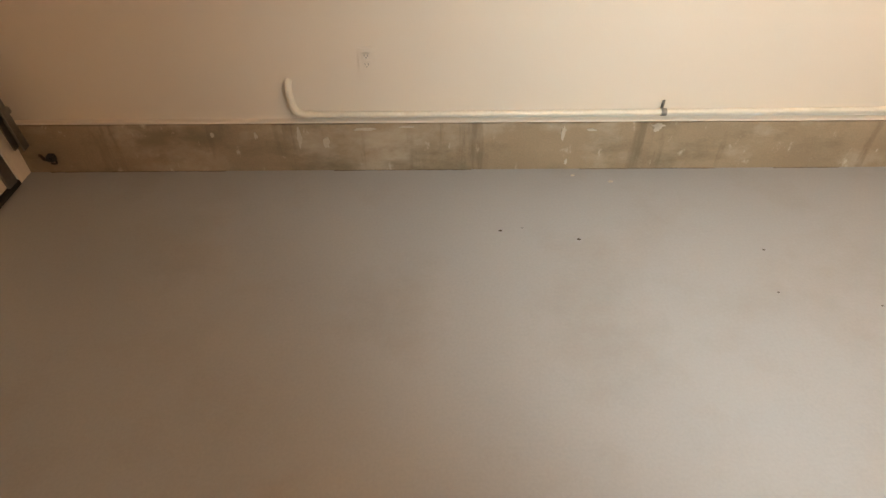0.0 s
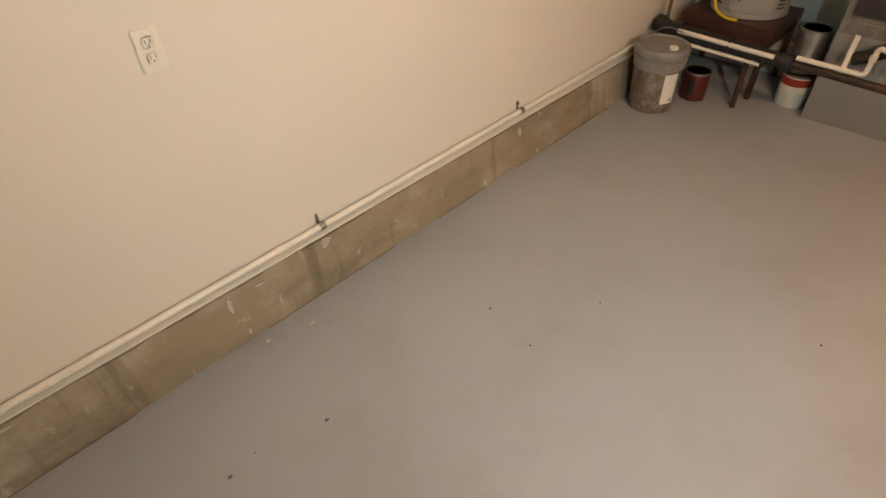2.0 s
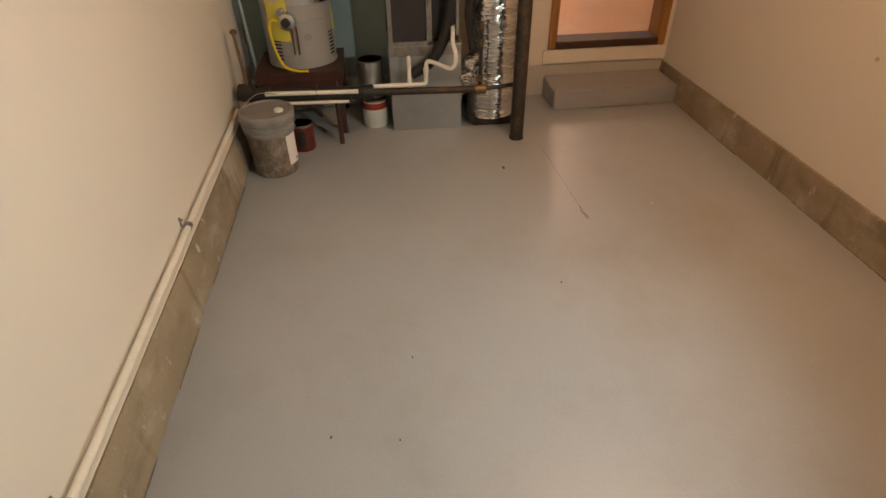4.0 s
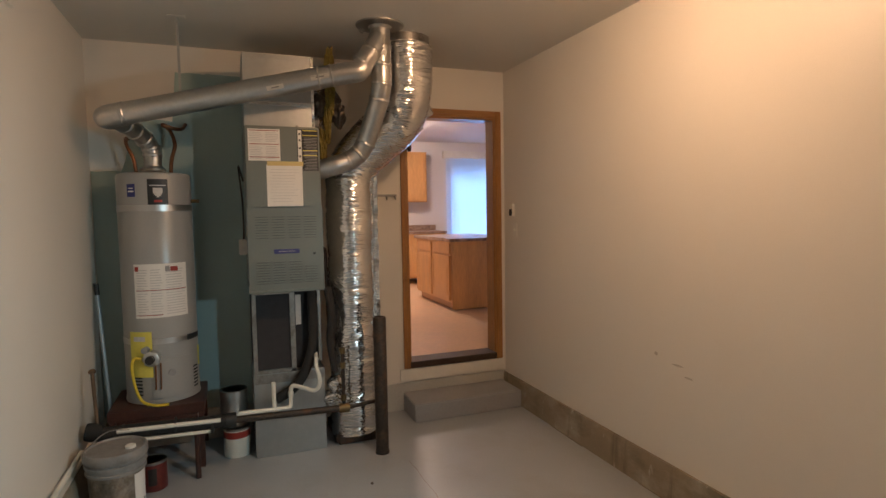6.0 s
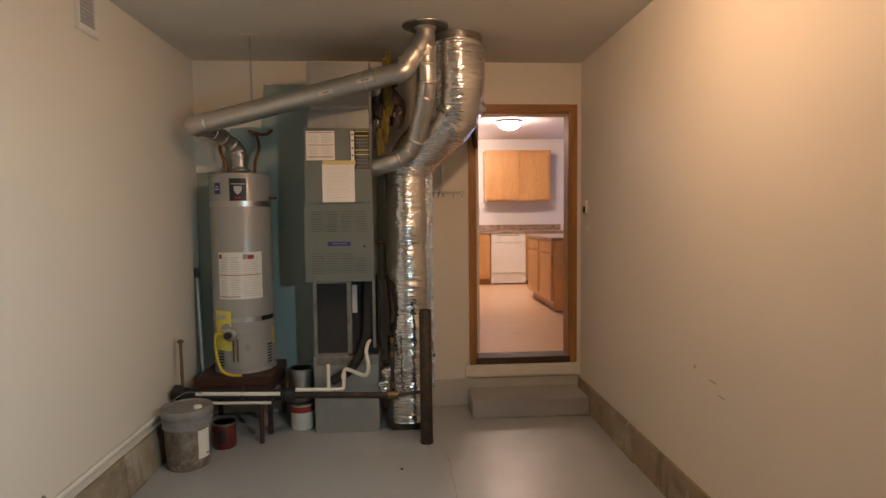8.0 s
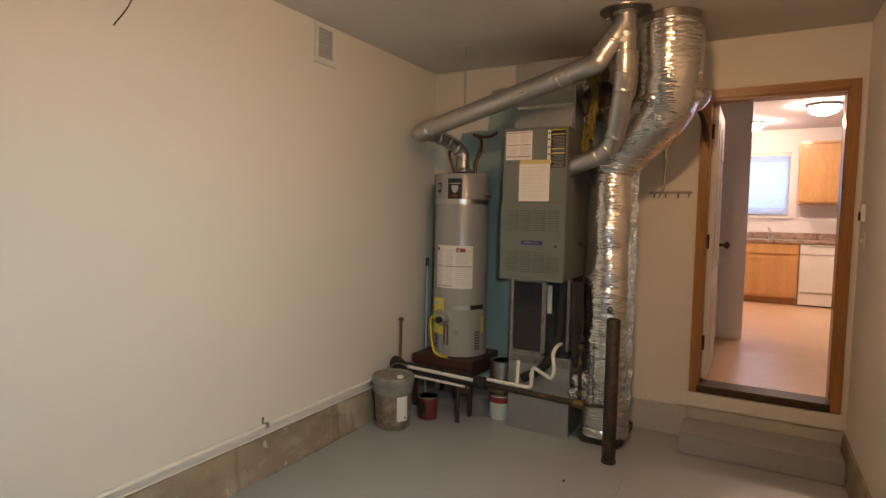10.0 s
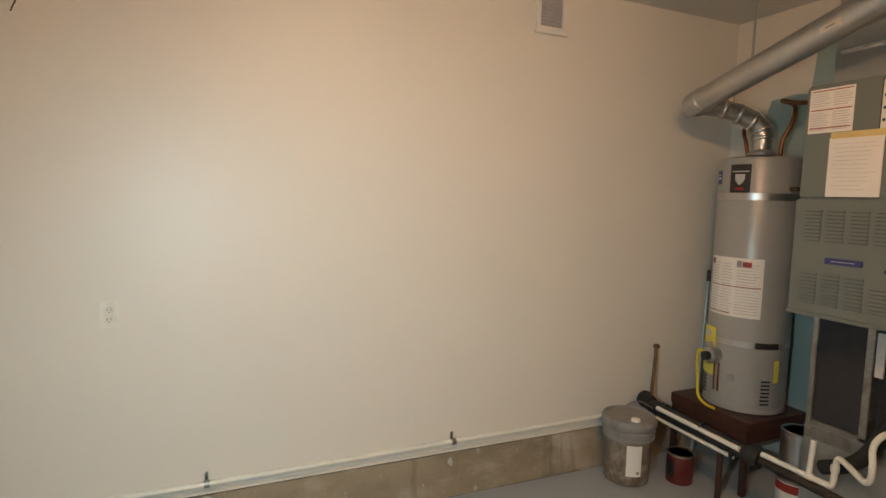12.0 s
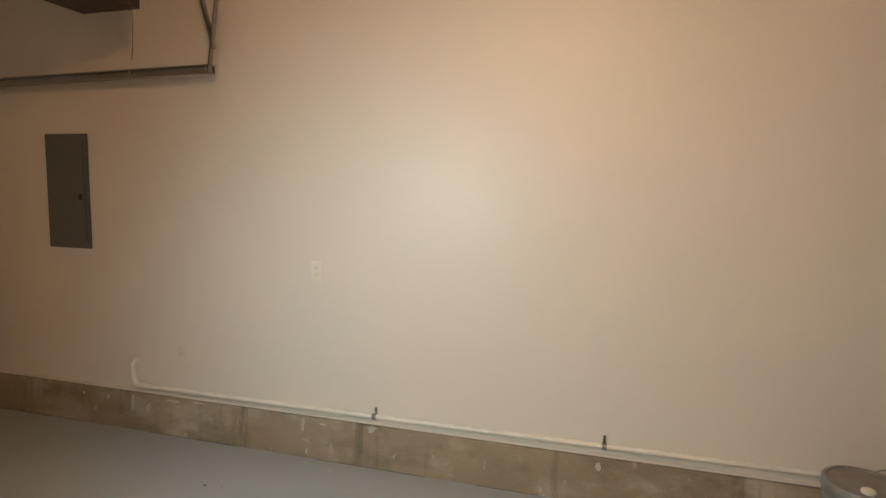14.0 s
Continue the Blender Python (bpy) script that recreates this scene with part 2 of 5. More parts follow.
M_SCUFF = mat("rubbed_paint", (0.52, 0.48, 0.42), 0.7, 0, 0.08, 20, 90, 0.1)
M_CHIPW = mat("white_chip", (0.55, 0.52, 0.46), 0.7, 0, 0.1)
M_DIRT = mat("dirt_crumb", (0.09, 0.075, 0.06), 0.9, 0, 0.3)
M_GRIME = mat("joint_grime", (0.17, 0.135, 0.1), 0.9, 0, 0.4, 5, 70, 0.3)
M_GLASS = bpy.data.materials.new("window_glass")
M_GLASS.use_nodes = True
M_GLASS.node_tree.nodes["Principled BSDF"].inputs["Transmission Weight"].default_value = 1.0
M_GLASS.node_tree.nodes["Principled BSDF"].inputs["Roughness"].default_value = 0.02


# ---- mesh helpers ----
def V(*a):
    return Vector(a)


def box(bm, x0, x1, y0, y1, z0, z1, bevel=0.0):
    r = bmesh.ops.create_cube(bm, size=1.0)
    for v in r["verts"]:
        v.co = V(x0 + (v.co.x + 0.5) * (x1 - x0), y0 + (v.co.y + 0.5) * (y1 - y0), z0 + (v.co.z + 0.5) * (z1 - z0))
    if bevel:
        e = list({e for v in r["verts"] for e in v.link_edges})
        bmesh.ops.bevel(bm, geom=e, offset=bevel, segments=2, affect="EDGES")
    return bm


def ring_sweep(bm, pts, radii, n=20, caps=True):
    """Sweeps a ring along points; the frame is carried along without twist."""
    pts = [Vector(p) for p in pts]
    if not hasattr(radii, "__len__"):
        radii = [radii] * len(pts)
    rings = []
    t = (pts[1] - pts[0]).normalized()
    u = t.cross(V(0, 0, 1))
    u = u.normalized() if u.length > 1e-3 else V(1, 0, 0)
    for i, p in enumerate(pts):
        a = (pts[i] - pts[i - 1]).normalized() if i else None
        b = (pts[i + 1] - pts[i]).normalized() if i < len(pts) - 1 else None
        t = (a + b).normalized() if a is not None and b is not None else (a if a is not None else b)
        u = (u - t * u.dot(t)).normalized()
        w = t.cross(u)
        rings.append([bm.verts.new(p + radii[i] * (math.cos(2 * math.pi * k / n) * u + math.sin(2 * math.pi * k / n) * w)) for k in range(n)])
    for r0, r1 in zip(rings, rings[1:]):
        for k in range(n):
            bm.faces.new((r0[k], r0[(k + 1) % n], r1[(k + 1) % n], r1[k]))
    if caps:
        bm.faces.new(rings[0][::-1])
        bm.faces.new(rings[-1])
    return bm


def curve(pts, steps=6):
    """Catmull-Rom through the points."""
    p = [Vector(q) for q in pts]
    p = [p[0] * 2 - p[1]] + p + [p[-1] * 2 - p[-2]]
    out = []
    for i in range(1, len(p) - 2):
        for k in range(steps):
            s = k / steps
            a, b, c, d = p[i - 1:i + 3]
            out.append(0.5 * (2 * b + (c - a) * s + (2 * a - 5 * b + 4 * c - d) * s * s + (3 * b - a - 3 * c + d) * s ** 3))
    return out + [p[-2]]


def lathe(bm, c, profile, n=32):
    """Turns (radius, height) pairs round the upright axis through c."""
    rings = []
    for r, z in profile:
        rings.append([bm.verts.new((c[0] + max(r, 1e-4) * math.cos(2 * math.pi * k / n), c[1] + max(r, 1e-4) * math.sin(2 * math.pi * k / n), c[2] + z)) for k in range(n)])
    for r0, r1 in zip(rings, rings[1:]):
        for k in range(n):
            bm.faces.new((r0[k], r0[(k + 1) % n], r1[(k + 1) % n], r1[k]))
    bm.faces.new(rings[0][::-1])
    bm.faces.new(rings[-1])
    return bm


def rod(bm, a, b, r, n=16):
    return ring_sweep(bm, [a, b], r, n)


def finish(name, bm, material, base=(0, 0, 0), angle=35):
    bmesh.ops.recalc_face_normals(bm, faces=bm.faces[:])
    bmesh.ops.translate(bm, verts=bm.verts[:], vec=-Vector(base))
    me = bpy.data.meshes.new(name)
    bm.to_mesh(me)
    bm.free()
    me.materials.append(material)
    me.polygons.foreach_set("use_smooth", [True] * len(me.polygons))
    me.set_sharp_from_angle(angle=radians(angle))
    return new(name, me)


def root_base(ob):
    while ob.parent:
        ob = ob.parent
    return ob.location


def thing(name, base, label, category, group="", kind=""):
    ob = new(name)
    ob.empty_display_size = 0.1
    ob.location = base
    return tagged(ob, label, category, group, kind)


def part(name, bm, material, parent, label="", angle=35):
    ob = finish(name, bm, material, root_base(parent), angle)
    ob.parent = parent
    if label:
        ob["label"] = label
    return ob


def solid(name, bm, material, label, category, kind="", base=None, group=""):
    if base is None:
        c = [v.co for v in bm.verts]
        base = ((min(v.x for v in c) + max(v.x for v in c)) / 2, (min(v.y for v in c) + max(v.y for v in c)) / 2, min(v.z for v in c))
    ob = finish(name, bm, material, base)
    ob.location = base
    return tagged(ob, label, category, group, kind)


def structure(name, bm, material, label, category):
    ob = finish(name, bm, material)
    return tagged(ob, label, category, "", "structure")


def B():
    return bmesh.new()


# ---- the garage shell ----
H, W, WEST = 2.80, -3.09, -6.22      # ceiling, south wall, west wall
CURB, LEDGE = 0.235, 0.065           # height and depth of the concrete foot of the walls
T = 0.12
DY0, DY1, DZ0, DZ1 = -2.20, -3.005, 0.385, 2.41   # door opening

structure("floor", box(B(), WEST - 0.3, 0, W - T, T, -0.1, 0), M_FLOOR, "grey epoxy-painted garage floor, worn and faintly stained", "floor")
structure("ceiling", box(B(), WEST - 0.3, 0, W - T, T, H, H + 0.1), M_CEIL, "plain painted garage ceiling", "ceiling")
structure("wall_north", box(B(), WEST - T, 0, 0, T, CURB - 0.01, H), M_WALL, "cream painted drywall of the garage", "wall")
structure("wall_south", box(B(), WEST - T, 0, W - T, W, 0.2, H), M_WALL, "cream painted drywall of the garage", "wall")
bm = B()
box(bm, 0, T, DY0 + 0.02, T, 0.22, H)
box(bm, 0, T, W - T - 3.0, DY1 - 0.02, 0.22, 3.05)
box(bm, 0, T, DY1 - 0.02, DY0 + 0.02, DZ1 + 0.02, H)
box(bm, 0, T, DY1 - 0.02, DY0 + 0.02, 0.22, 0.339)
structure("wall_east", bm, M_WALL, "painted end wall behind the furnace with the house door", "wall")
bm = B()
box(bm, WEST - T, WEST, -0.15, 0, 0, H)
box(bm, WEST - T, WEST, W, -2.92, 0, H)
box(bm, WEST - T, WEST, -2.92, -0.15, 2.15, H)
structure("wall_west", bm, M_WHITE, "painted wall round the garage door", "wall")


def concrete_foot(name, y0, y1, x0, x1, seed, top):
    """A cast concrete foot with an uneven top edge and face."""
    rnd = random.Random(seed)
    bm = B()
    n = 90
    cols = []
    for i in range(n + 1):
        x = x0 + (x1 - x0) * i / n
        d, e = rnd.uniform(-0.003, 0.003), rnd.uniform(-0.004, 0.004)
        cols.append([bm.verts.new(p) for p in ((x, y0, 0.0), (x, y0 + (y1 - y0) * 0.15 + d, 0.1), (x, y0 + (y1 - y0) * 0.36 + d, top - 0.012 + e), (x, y0 + (y1 - y0) * 0.45 + d, top + e), (x, y1, top), (x, y1, 0.0))])
    for a, b in zip(cols, cols[1:]):
        for k in range(6):
            bm.faces.new((a[k], a[(k + 1) % 6], b[(k + 1) % 6], b[k]))
    bm.faces.new(cols[0])
    bm.faces.new(cols[-1][::-1])
    return structure(name, bm, M_CURB, "bare stained concrete foot along the garage wall", "curb")


def joint_dirt(name, y, side, seed):
    """A ragged dark line of dirt where the concrete foot meets the floor."""
    rnd = random.Random(seed)
    bm = B()
    prev = None
    x = WEST + 0.1
    while x < -0.8:
        w = max(0.0008, 0.0022 + 0.005 * noise.noise(V(x * 3, seed, 0)) + rnd.uniform(-0.001, 0.002))
        cur = (bm.verts.new((x, y, 0.0035)), bm.verts.new((x, y + side * w, 0.0012)))
        if prev and noise.noise(V(x * 1.7, seed + 9, 3)) > -0.05:
            bm.faces.new((prev[0], cur[0], cur[1], prev[1]))
        prev = cur
        x += 0.02
    return structure(name, bm, M_GRIME, "ragged dark dirt line at the foot of the wall", "dirt")


joint_dirt("joint_north", -LEDGE - 0.0035, -1, 2)
joint_dirt("joint_south", W + 0.0335, 1, 6)
structure("ledge_trim", box(B(), WEST, -0.001, -LEDGE * 0.52, -0.0005, CURB + 0.0045, CURB + 0.013, 0.002), M_WALL, "painted ledge on top of the concrete foot", "trim")
concrete_foot("curb_north", -LEDGE, 0.0, WEST, -0.001, 3, CURB)
concrete_foot("curb_south", W + 0.03, W, WEST, -0.001, 5, 0.205)
structure("curb_east", box(box(B(), -0.03, 0.12, -2.15, 0.0, 0, 0.22, 0.006), 0.0, 0.12, W, -2.152, 0, 0.219), M_CURB_E, "painted low concrete foot under the end wall", "curb")



def bare_board(name):
    """The unpainted green board behind the heater and furnace: a thin sheet with a rolled, wavy paint edge."""
    bm = B()
    ys = [-0.004 - 0.03 * i for i in range(50)]
    cols = []
    for y in ys:
        top = 1.93 if y > -0.2 else (1.93 + (2.28 - 1.93) * min(1, (-0.2 - y) / 0.06) if y > -0.52 else 2.62)
        top += 0.03 * noise.noise(V(y * 6, 1, 0)) + 0.012 * noise.noise(V(y * 23, 4, 0))
        cols.append([bm.verts.new((x, y, z)) for x, z in ((-0.003, 0.222), (-0.003, top), (0.002, top), (0.002, 0.222))])
    for a, b in zip(cols, cols[1:]):
        for k in range(4):
            bm.faces.new((a[k], a[(k + 1) % 4], b[(k + 1) % 4], b[k]))
    bm.faces.new(cols[0])
    bm.faces.new(cols[-1][::-1])
    return structure(name, bm, M_BOARD, "bare blue-green wallboard left unpainted behind the heater and furnace", "wallboard")


bare_board("wallboard")

# step in front of the house door
structure("step", box(B(), -0.345, -0.001, W + 0.033, -2.137, 0, 0.143, 0.008), M_STEP, "grey-painted concrete step below the house door", "step")

# ---- house door ----
door = thing("door_1", (0.0, -2.6, DZ0), "white panelled house door standing open in an oak frame", "door", kind="structure")
for name, y0, y1 in (("casing", -2.155, -2.215), ("casing", -2.995, -3.055)):
    bm = box(B(), -0.018, 0.0, y1, y0, 0.335, 2.465, 0.004)
    box(bm, -0.023, -0.012, y1 + 0.012, y0 - 0.03, 0.335, 2.44, 0.003)
    part(name, bm, M_OAK, door, "stained oak casing")
bm = box(B(), -0.018, 0.0, -2.995, -2.215, 2.405, 2.465, 0.004)
box(bm, -0.023, -0.012, -3.0, -2.21, 2.425, 2.45, 0.003)
part("casing", bm, M_OAK_H, door, "stained oak head casing")
part("jamb", box(B(), 0.0, 0.14, -2.22, -2.2, 0.385, 2.41), M_OAK, door)
part("jamb", box(B(), 0.0, 0.14, -3.005, -2.985, 0.385, 2.41), M_OAK, door)
part("jamb", box(B(), 0.0, 0.14, -2.985, -2.22, 2.39, 2.41), M_OAK_H, door)
part("threshold", box(B(), -0.03, 0.16, -2.995, -2.205, 0.34, 0.392, 0.006), M_WOOD_DARK, door, "dark worn door sill")
part("apron", box(B(), -0.022, 0.0, -3.068, -2.12, 0.236, 0.334, 0.003), M_WHITE, door, "white board under the sill")
leaf = part("leaf", box(B(), 0.14, 0.9, -2.26, -2.222, 0.4, 2.39, 0.003), M_WHITE, door, "white moulded door leaf, open")
for x0, x1, z0, z1 in ((0.22, 0.48, 0.55, 1.05), (0.56, 0.82, 0.55, 1.05), (0.22, 0.48, 1.2, 1.9), (0.56, 0.82, 1.2, 1.9), (0.22, 0.48, 2.02, 2.28), (0.56, 0.82, 2.02, 2.28)):
    bm = box(B(), x0, x1, -2.266, -2.258, z0, z1, 0.004)
    part("panel", bm, M_WHITE, leaf)
bm = B()
rod(bm, (0.84, -2.26, 1.36), (0.84, -2.31, 1.36), 0.012)
ring_sweep(bm, [(0.84, -2.3, 1.36), (0.84, -2.312, 1.36), (0.84, -2.335, 1.36), (0.84, -2.345, 1.36)], [0.015, 0.028, 0.028, 0.012])
part("knob", bm, M_BRONZE, leaf, "dark bronze knob")
for z in (0.62, 1.36, 2.15):
    bm = box(B(), 0.1, 0.135, -2.226, -2.219, z, z + 0.1)
    rod(bm, (0.138, -2.228, z - 0.003), (0.138, -2.228, z + 0.103), 0.007, 10)
    part("hinge", bm, M_BRONZE, door, "dark bronze hinge")

# ---- garage door, track, opener ----
gd = thing("garage_door", (WEST, -1.53, 0), "closed pale sectional steel garage door with black bottom seal", "garage door")
for i in range(4):
    z0 = 0.03 + i * 0.53
    sec = part("section", box(B(), WEST - 0.05, WEST - 0.005, -2.91, -0.165, z0, z0 + 0.522, 0.006), M_GDOOR, gd)
    for k in range(4):
        y0 = -2.82 + k * 0.67
        part("panel", box(B(), WEST - 0.008, WEST + 0.004, y0, y0 + 0.56, z0 + 0.08, z0 + 0.44, 0.01), M_GDOOR, sec)
part("bottom_seal", box(B(), WEST - 0.06, WEST + 0.01, -2.92, -0.155, 0.0, 0.03, 0.006), M_BLACK, gd, "black rubber seal")
part("end_stile", box(B(), WEST - 0.005, WEST + 0.012, -0.235, -0.17, 0.03, 2.14, 0.003), M_TRACK, gd, "grey steel end stile")

TY = -0.10
tr = thing("door_track", (-5.0, TY, 2.2), "galvanised steel garage door track with perforated hanger", "track")
bm = B()
pts = [(WEST + 0.06, TY, 0.16), (WEST + 0.06, TY, 1.75)] + [(WEST + 0.06 + 0.42 * (1 - math.cos(a)), TY, 1.78 + 0.42 * math.sin(a)) for a in [i * math.pi / 16 for i in range(1, 9)]] + [(-4.2, TY, 2.215)]
prof = [(-0.02, -0.025), (0.02, -0.025), (0.02, -0.018), (-0.014, -0.018), (-0.014, 0.018), (0.02, 0.018), (0.02, 0.025), (-0.02, 0.025)]
rings = []
for i, p in enumerate(pts):
    a, b = Vector(pts[max(i - 1, 0)]), Vector(pts[min(i + 1, len(pts) - 1)])
    t = (b - a).normalized()
    n = Vector((-t.z, 0, t.x))
    rings.append([bm.verts.new(Vector(p) + Vector((0, -u, 0)) + n * w) for u, w in prof])
for r0, r1 in zip(rings, rings[1:]):
    for k in range(8):
        bm.faces.new((r0[k], r0[(k + 1) % 8], r1[(k + 1) % 8], r1[k]))
bm.faces.new(rings[0])
bm.faces.new(rings[-1][::-1])
part("rail", bm, M_TRACK, tr)


def angle_bar(bm, a, b, w=0.03, t=0.004):
    """An L-shaped bar between two points."""
    a, b = Vector(a), Vector(b)
    d = (b - a).normalized()
    u = V(0, 1, 0)
    v = d.cross(u).normalized()
    shape = [(0, 0), (w, 0), (w, t), (t, t), (t, w), (0, w)]
    r0 = [bm.verts.new(a + u * -p + v * q) for p, q in shape]
    r1 = [bm.verts.new(b + u * -p + v * q) for p, q in shape]
    for k in range(6):
        bm.faces.new((r0[k], r0[(k + 1) % 6], r1[(k + 1) % 6], r1[k]))
    bm.faces.new(r0[::-1])
    bm.faces.new(r1)
    return bm


part("hanger", angle_bar(B(), (-4.21, TY, 2.19), (-4.12, TY, H - 0.001)), M_TRACK, tr, "perforated steel angle")
part("brace", angle_bar(B(), (-4.17, TY, 2.33), (-4.3, TY, H - 0.001)), M_TRACK, tr, "perforated steel angle")
for x in (-4.22, -4.75):
    part("bolt", ring_sweep(B(), [(x, TY - 0.012, 2.215), (x, TY - 0.03, 2.215)], 0.008, 8), M_CHROME, tr)
part("jamb_bracket", box(B(), WEST + 0.001, WEST + 0.05, -0.13, -0.02, 0.3, 0.33, 0.003), M_TRACK, tr)

op = thing("hanging_box", (-4.55, -0.7, 2.45), "dark brown wooden box fixed under the ceiling", "box")
part("bottom", box(B(), -4.74, -4.37, -0.98, -0.43, 2.45, 2.465, 0.003), M_WOOD_DARK, op)
for x0, x1, y0, y1 in ((-4.74, -4.725, -0.98, -0.43), (-4.385, -4.37, -0.98, -0.43), (-4.725, -4.385, -0.445, -0.43), (-4.725, -4.385, -0.98, -0.965)):
    part("side", box(B(), x0, x1, y0, y1, 2.465, H - 0.001, 0.002), M_WOOD_DARK, op)

sn = thing("door_sensor", (-6.06, -0.12, 0.1), "black door sensor on a small bent bracket", "sensor")
part("eye_box", box(B(), -6.075, -6.04, -0.11, -0.078, 0.085, 0.12, 0.006), M_BLACK, sn)
part("lens", rod(B(), (-6.058, -0.109, 0.103), (-6.058, -0.116, 0.103), 0.011, 14), M_DARK, sn)
bm = B()
ring_sweep(bm, curve([(-6.075, -0.09, 0.095), (-6.1, -0.085, 0.085), (-6.12, -0.075, 0.1), (-6.13, -0.066, 0.095)], 4), 0.007, 8)
ring_sweep(bm, curve([(-6.05, -0.085, 0.085), (-6.06, -0.08, 0.06), (-6.09, -0.072, 0.055)], 4), 0.005, 8)
part("bracket", bm, M_IRON, sn)

# ---- north wall fittings ----
PZ = 0.283
wp = thing("wall_pipe", (-2.8, -0.03, PZ), "white painted plastic pipe running above the concrete foot", "pipe")
bm = B()
ring_sweep(bm, [(-4.86, -0.03, PZ), (-3.2, -0.03, PZ + 0.004), (-2.0, -0.03, PZ + 0.012), (-0.75, -0.03, PZ + 0.02)], 0.0135, 12)
part("run", bm, M_PVC, wp)
bm = B()
ring_sweep(bm, curve([(-4.84, -0.03, PZ), (-4.885, -0.03, PZ + 0.01), (-4.905, -0.03, PZ + 0.05), (-4.91, -0.03, PZ + 0.12), (-4.91, -0.012, PZ + 0.145), (-4.91, 0.0, PZ + 0.148)], 4), 0.015, 12)
ring_sweep(bm, [(-4.86, -0.03, PZ), (-4.82, -0.03, PZ)], 0.0185, 12)
part("elbow", bm, M_PVC, wp)
for x, zz in ((-3.24, PZ + 0.004), (-1.995, PZ + 0.012)):
    bm = B()
    ring_sweep(bm, [(x - 0.012, -0.03, zz), (x + 0.012, -0.03, zz)], 0.0175, 12)
    box(bm, x - 0.007, x + 0.007, -0.006, 0.0, zz, zz + 0.045, 0.002)
    rod(bm, (x - 0.003, -0.004, zz + 0.036), (x - 0.003, -0.016, zz + 0.036), 0.005, 8)
    part("clamp", bm, M_TRACK, wp, "small steel pipe clamp")


def outlet(x, z, wall_y, painted, label):
    pm = M_WALL if painted else M_PVC
    ob = thing("outlet", (x, wall_y, z), label, "outlet")
    part("plate", box(B(), x - 0.036, x + 0.036, wall_y - 0.007, wall_y, z - 0.058, z + 0.058, 0.003), pm, ob)
    for dz in (-0.02, 0.02):
        rec = part("receptacle", box(B(), x - 0.016, x + 0.016, wall_y - 0.01, wall_y - 0.006, z + dz - 0.014, z + dz + 0.014, 0.002), pm, ob)
        bm = B()
        for dx in (-0.007, 0.007):
            box(bm, x + dx - 0.0015, x + dx + 0.0015, wall_y - 0.0108, wall_y - 0.0098, z + dz - 0.002, z + dz + 0.008)
        rod(bm, (x, wall_y - 0.0098, z + dz - 0.008), (x, wall_y - 0.0108, z + dz - 0.008), 0.0028, 8)
        part("slots", bm, M_INK, rec)
    return ob


outlet(-3.61, 1.09, 0.0, False, "white duplex outlet on the cream wall")
outlet(-4.56, 0.53, 0.0, True, "painted-over duplex outlet low on the wall")

vt = thing("wall_vent", (-1.45, 0.0, 2.55), "white framed vent grille with grey mesh near the ceiling", "vent")
bm = B()
box(bm, -1.56, -1.37, -0.018, 0, 2.545, 2.575, 0.004)
box(bm, -1.56, -1.37, -0.018, 0, 2.765, 2.79, 0.004)
box(bm, -1.56, -1.535, -0.018, 0, 2.575, 2.765, 0.004)
box(bm, -1.395, -1.37, -0.018, 0, 2.575, 2.765, 0.004)
part("frame", bm, M_WHITE, vt)
part("mesh", box(B(), -1.535, -1.395, -0.006, 0, 2.575, 2.765), M_VENT, vt)
for i in range(9):
    z = 2.583 + i * 0.0215
    part("slat", box(B(), -1.535, -1.395, -0.014, -0.005, z, z + 0.005), M_VENT, vt)
part("flange", box(B(), -1.572, -1.357, -0.024, 0, 2.535, 2.545, 0.002), M_WHITE, vt)

bp = thing("breaker_panel", (-5.4, 0, 1.15), "dark grey steel breaker panel set in the wall", "electric panel")
part("trim", box(B(), -5.57, -5.225, -0.012, 0, 1.145, 1.88, 0.003), M_PANEL, bp)
pd = part("door", box(B(), -5.545, -5.25, -0.018, -0.011, 1.19, 1.835, 0.003), M_PANEL, bp)
part("latch", box(B(), -5.3, -5.27, -0.024, -0.017, 1.46, 1.5, 0.003), M_BLACK, pd, "black latch")

# ---- south wall and ceiling fittings ----
kp = thing("wall_button", (-0.16, W, 1.57), "black and white door opener button on the wall", "switch")
part("body", box(B(), -0.19, -0.135, W, W + 0.022, 1.575, 1.68, 0.004), M_PVC, kp)
part("button", box(B(), -0.185, -0.14, W + 0.02, W + 0.03, 1.58, 1.635, 0.004), M_BLACK, kp, "black push button")
sw = thing("light_switch", (-0.2, W, 1.43), "white toggle switch plate on the wall", "switch")
part("plate", box(B(), -0.235, -0.165, W, W + 0.006, 1.4, 1.515, 0.003), M_WHITE, sw)
part("toggle", box(B(), -0.205, -0.195, W + 0.005, W + 0.018, 1.45, 1.47, 0.002), M_PVC, sw)

bl = thing("ceiling_light", (BULB[0], BULB[1], H), "small lit frosted glass light flush on the garage ceiling", "ceiling light")
part("base_ring", lathe(B(), (BULB[0], BULB[1], H), [(0.072, -0.014), (0.084, -0.011), (0.086, -0.0005)], 36), M_PVC, bl, "white base ring")
part("glass", lathe(B(), BULB, [(0.002, -0.098), (0.04, -0.093), (0.066, -0.076), (0.078, -0.048), (0.07, -0.013)], 32), M_BULB, bl, "glowing frosted glass")

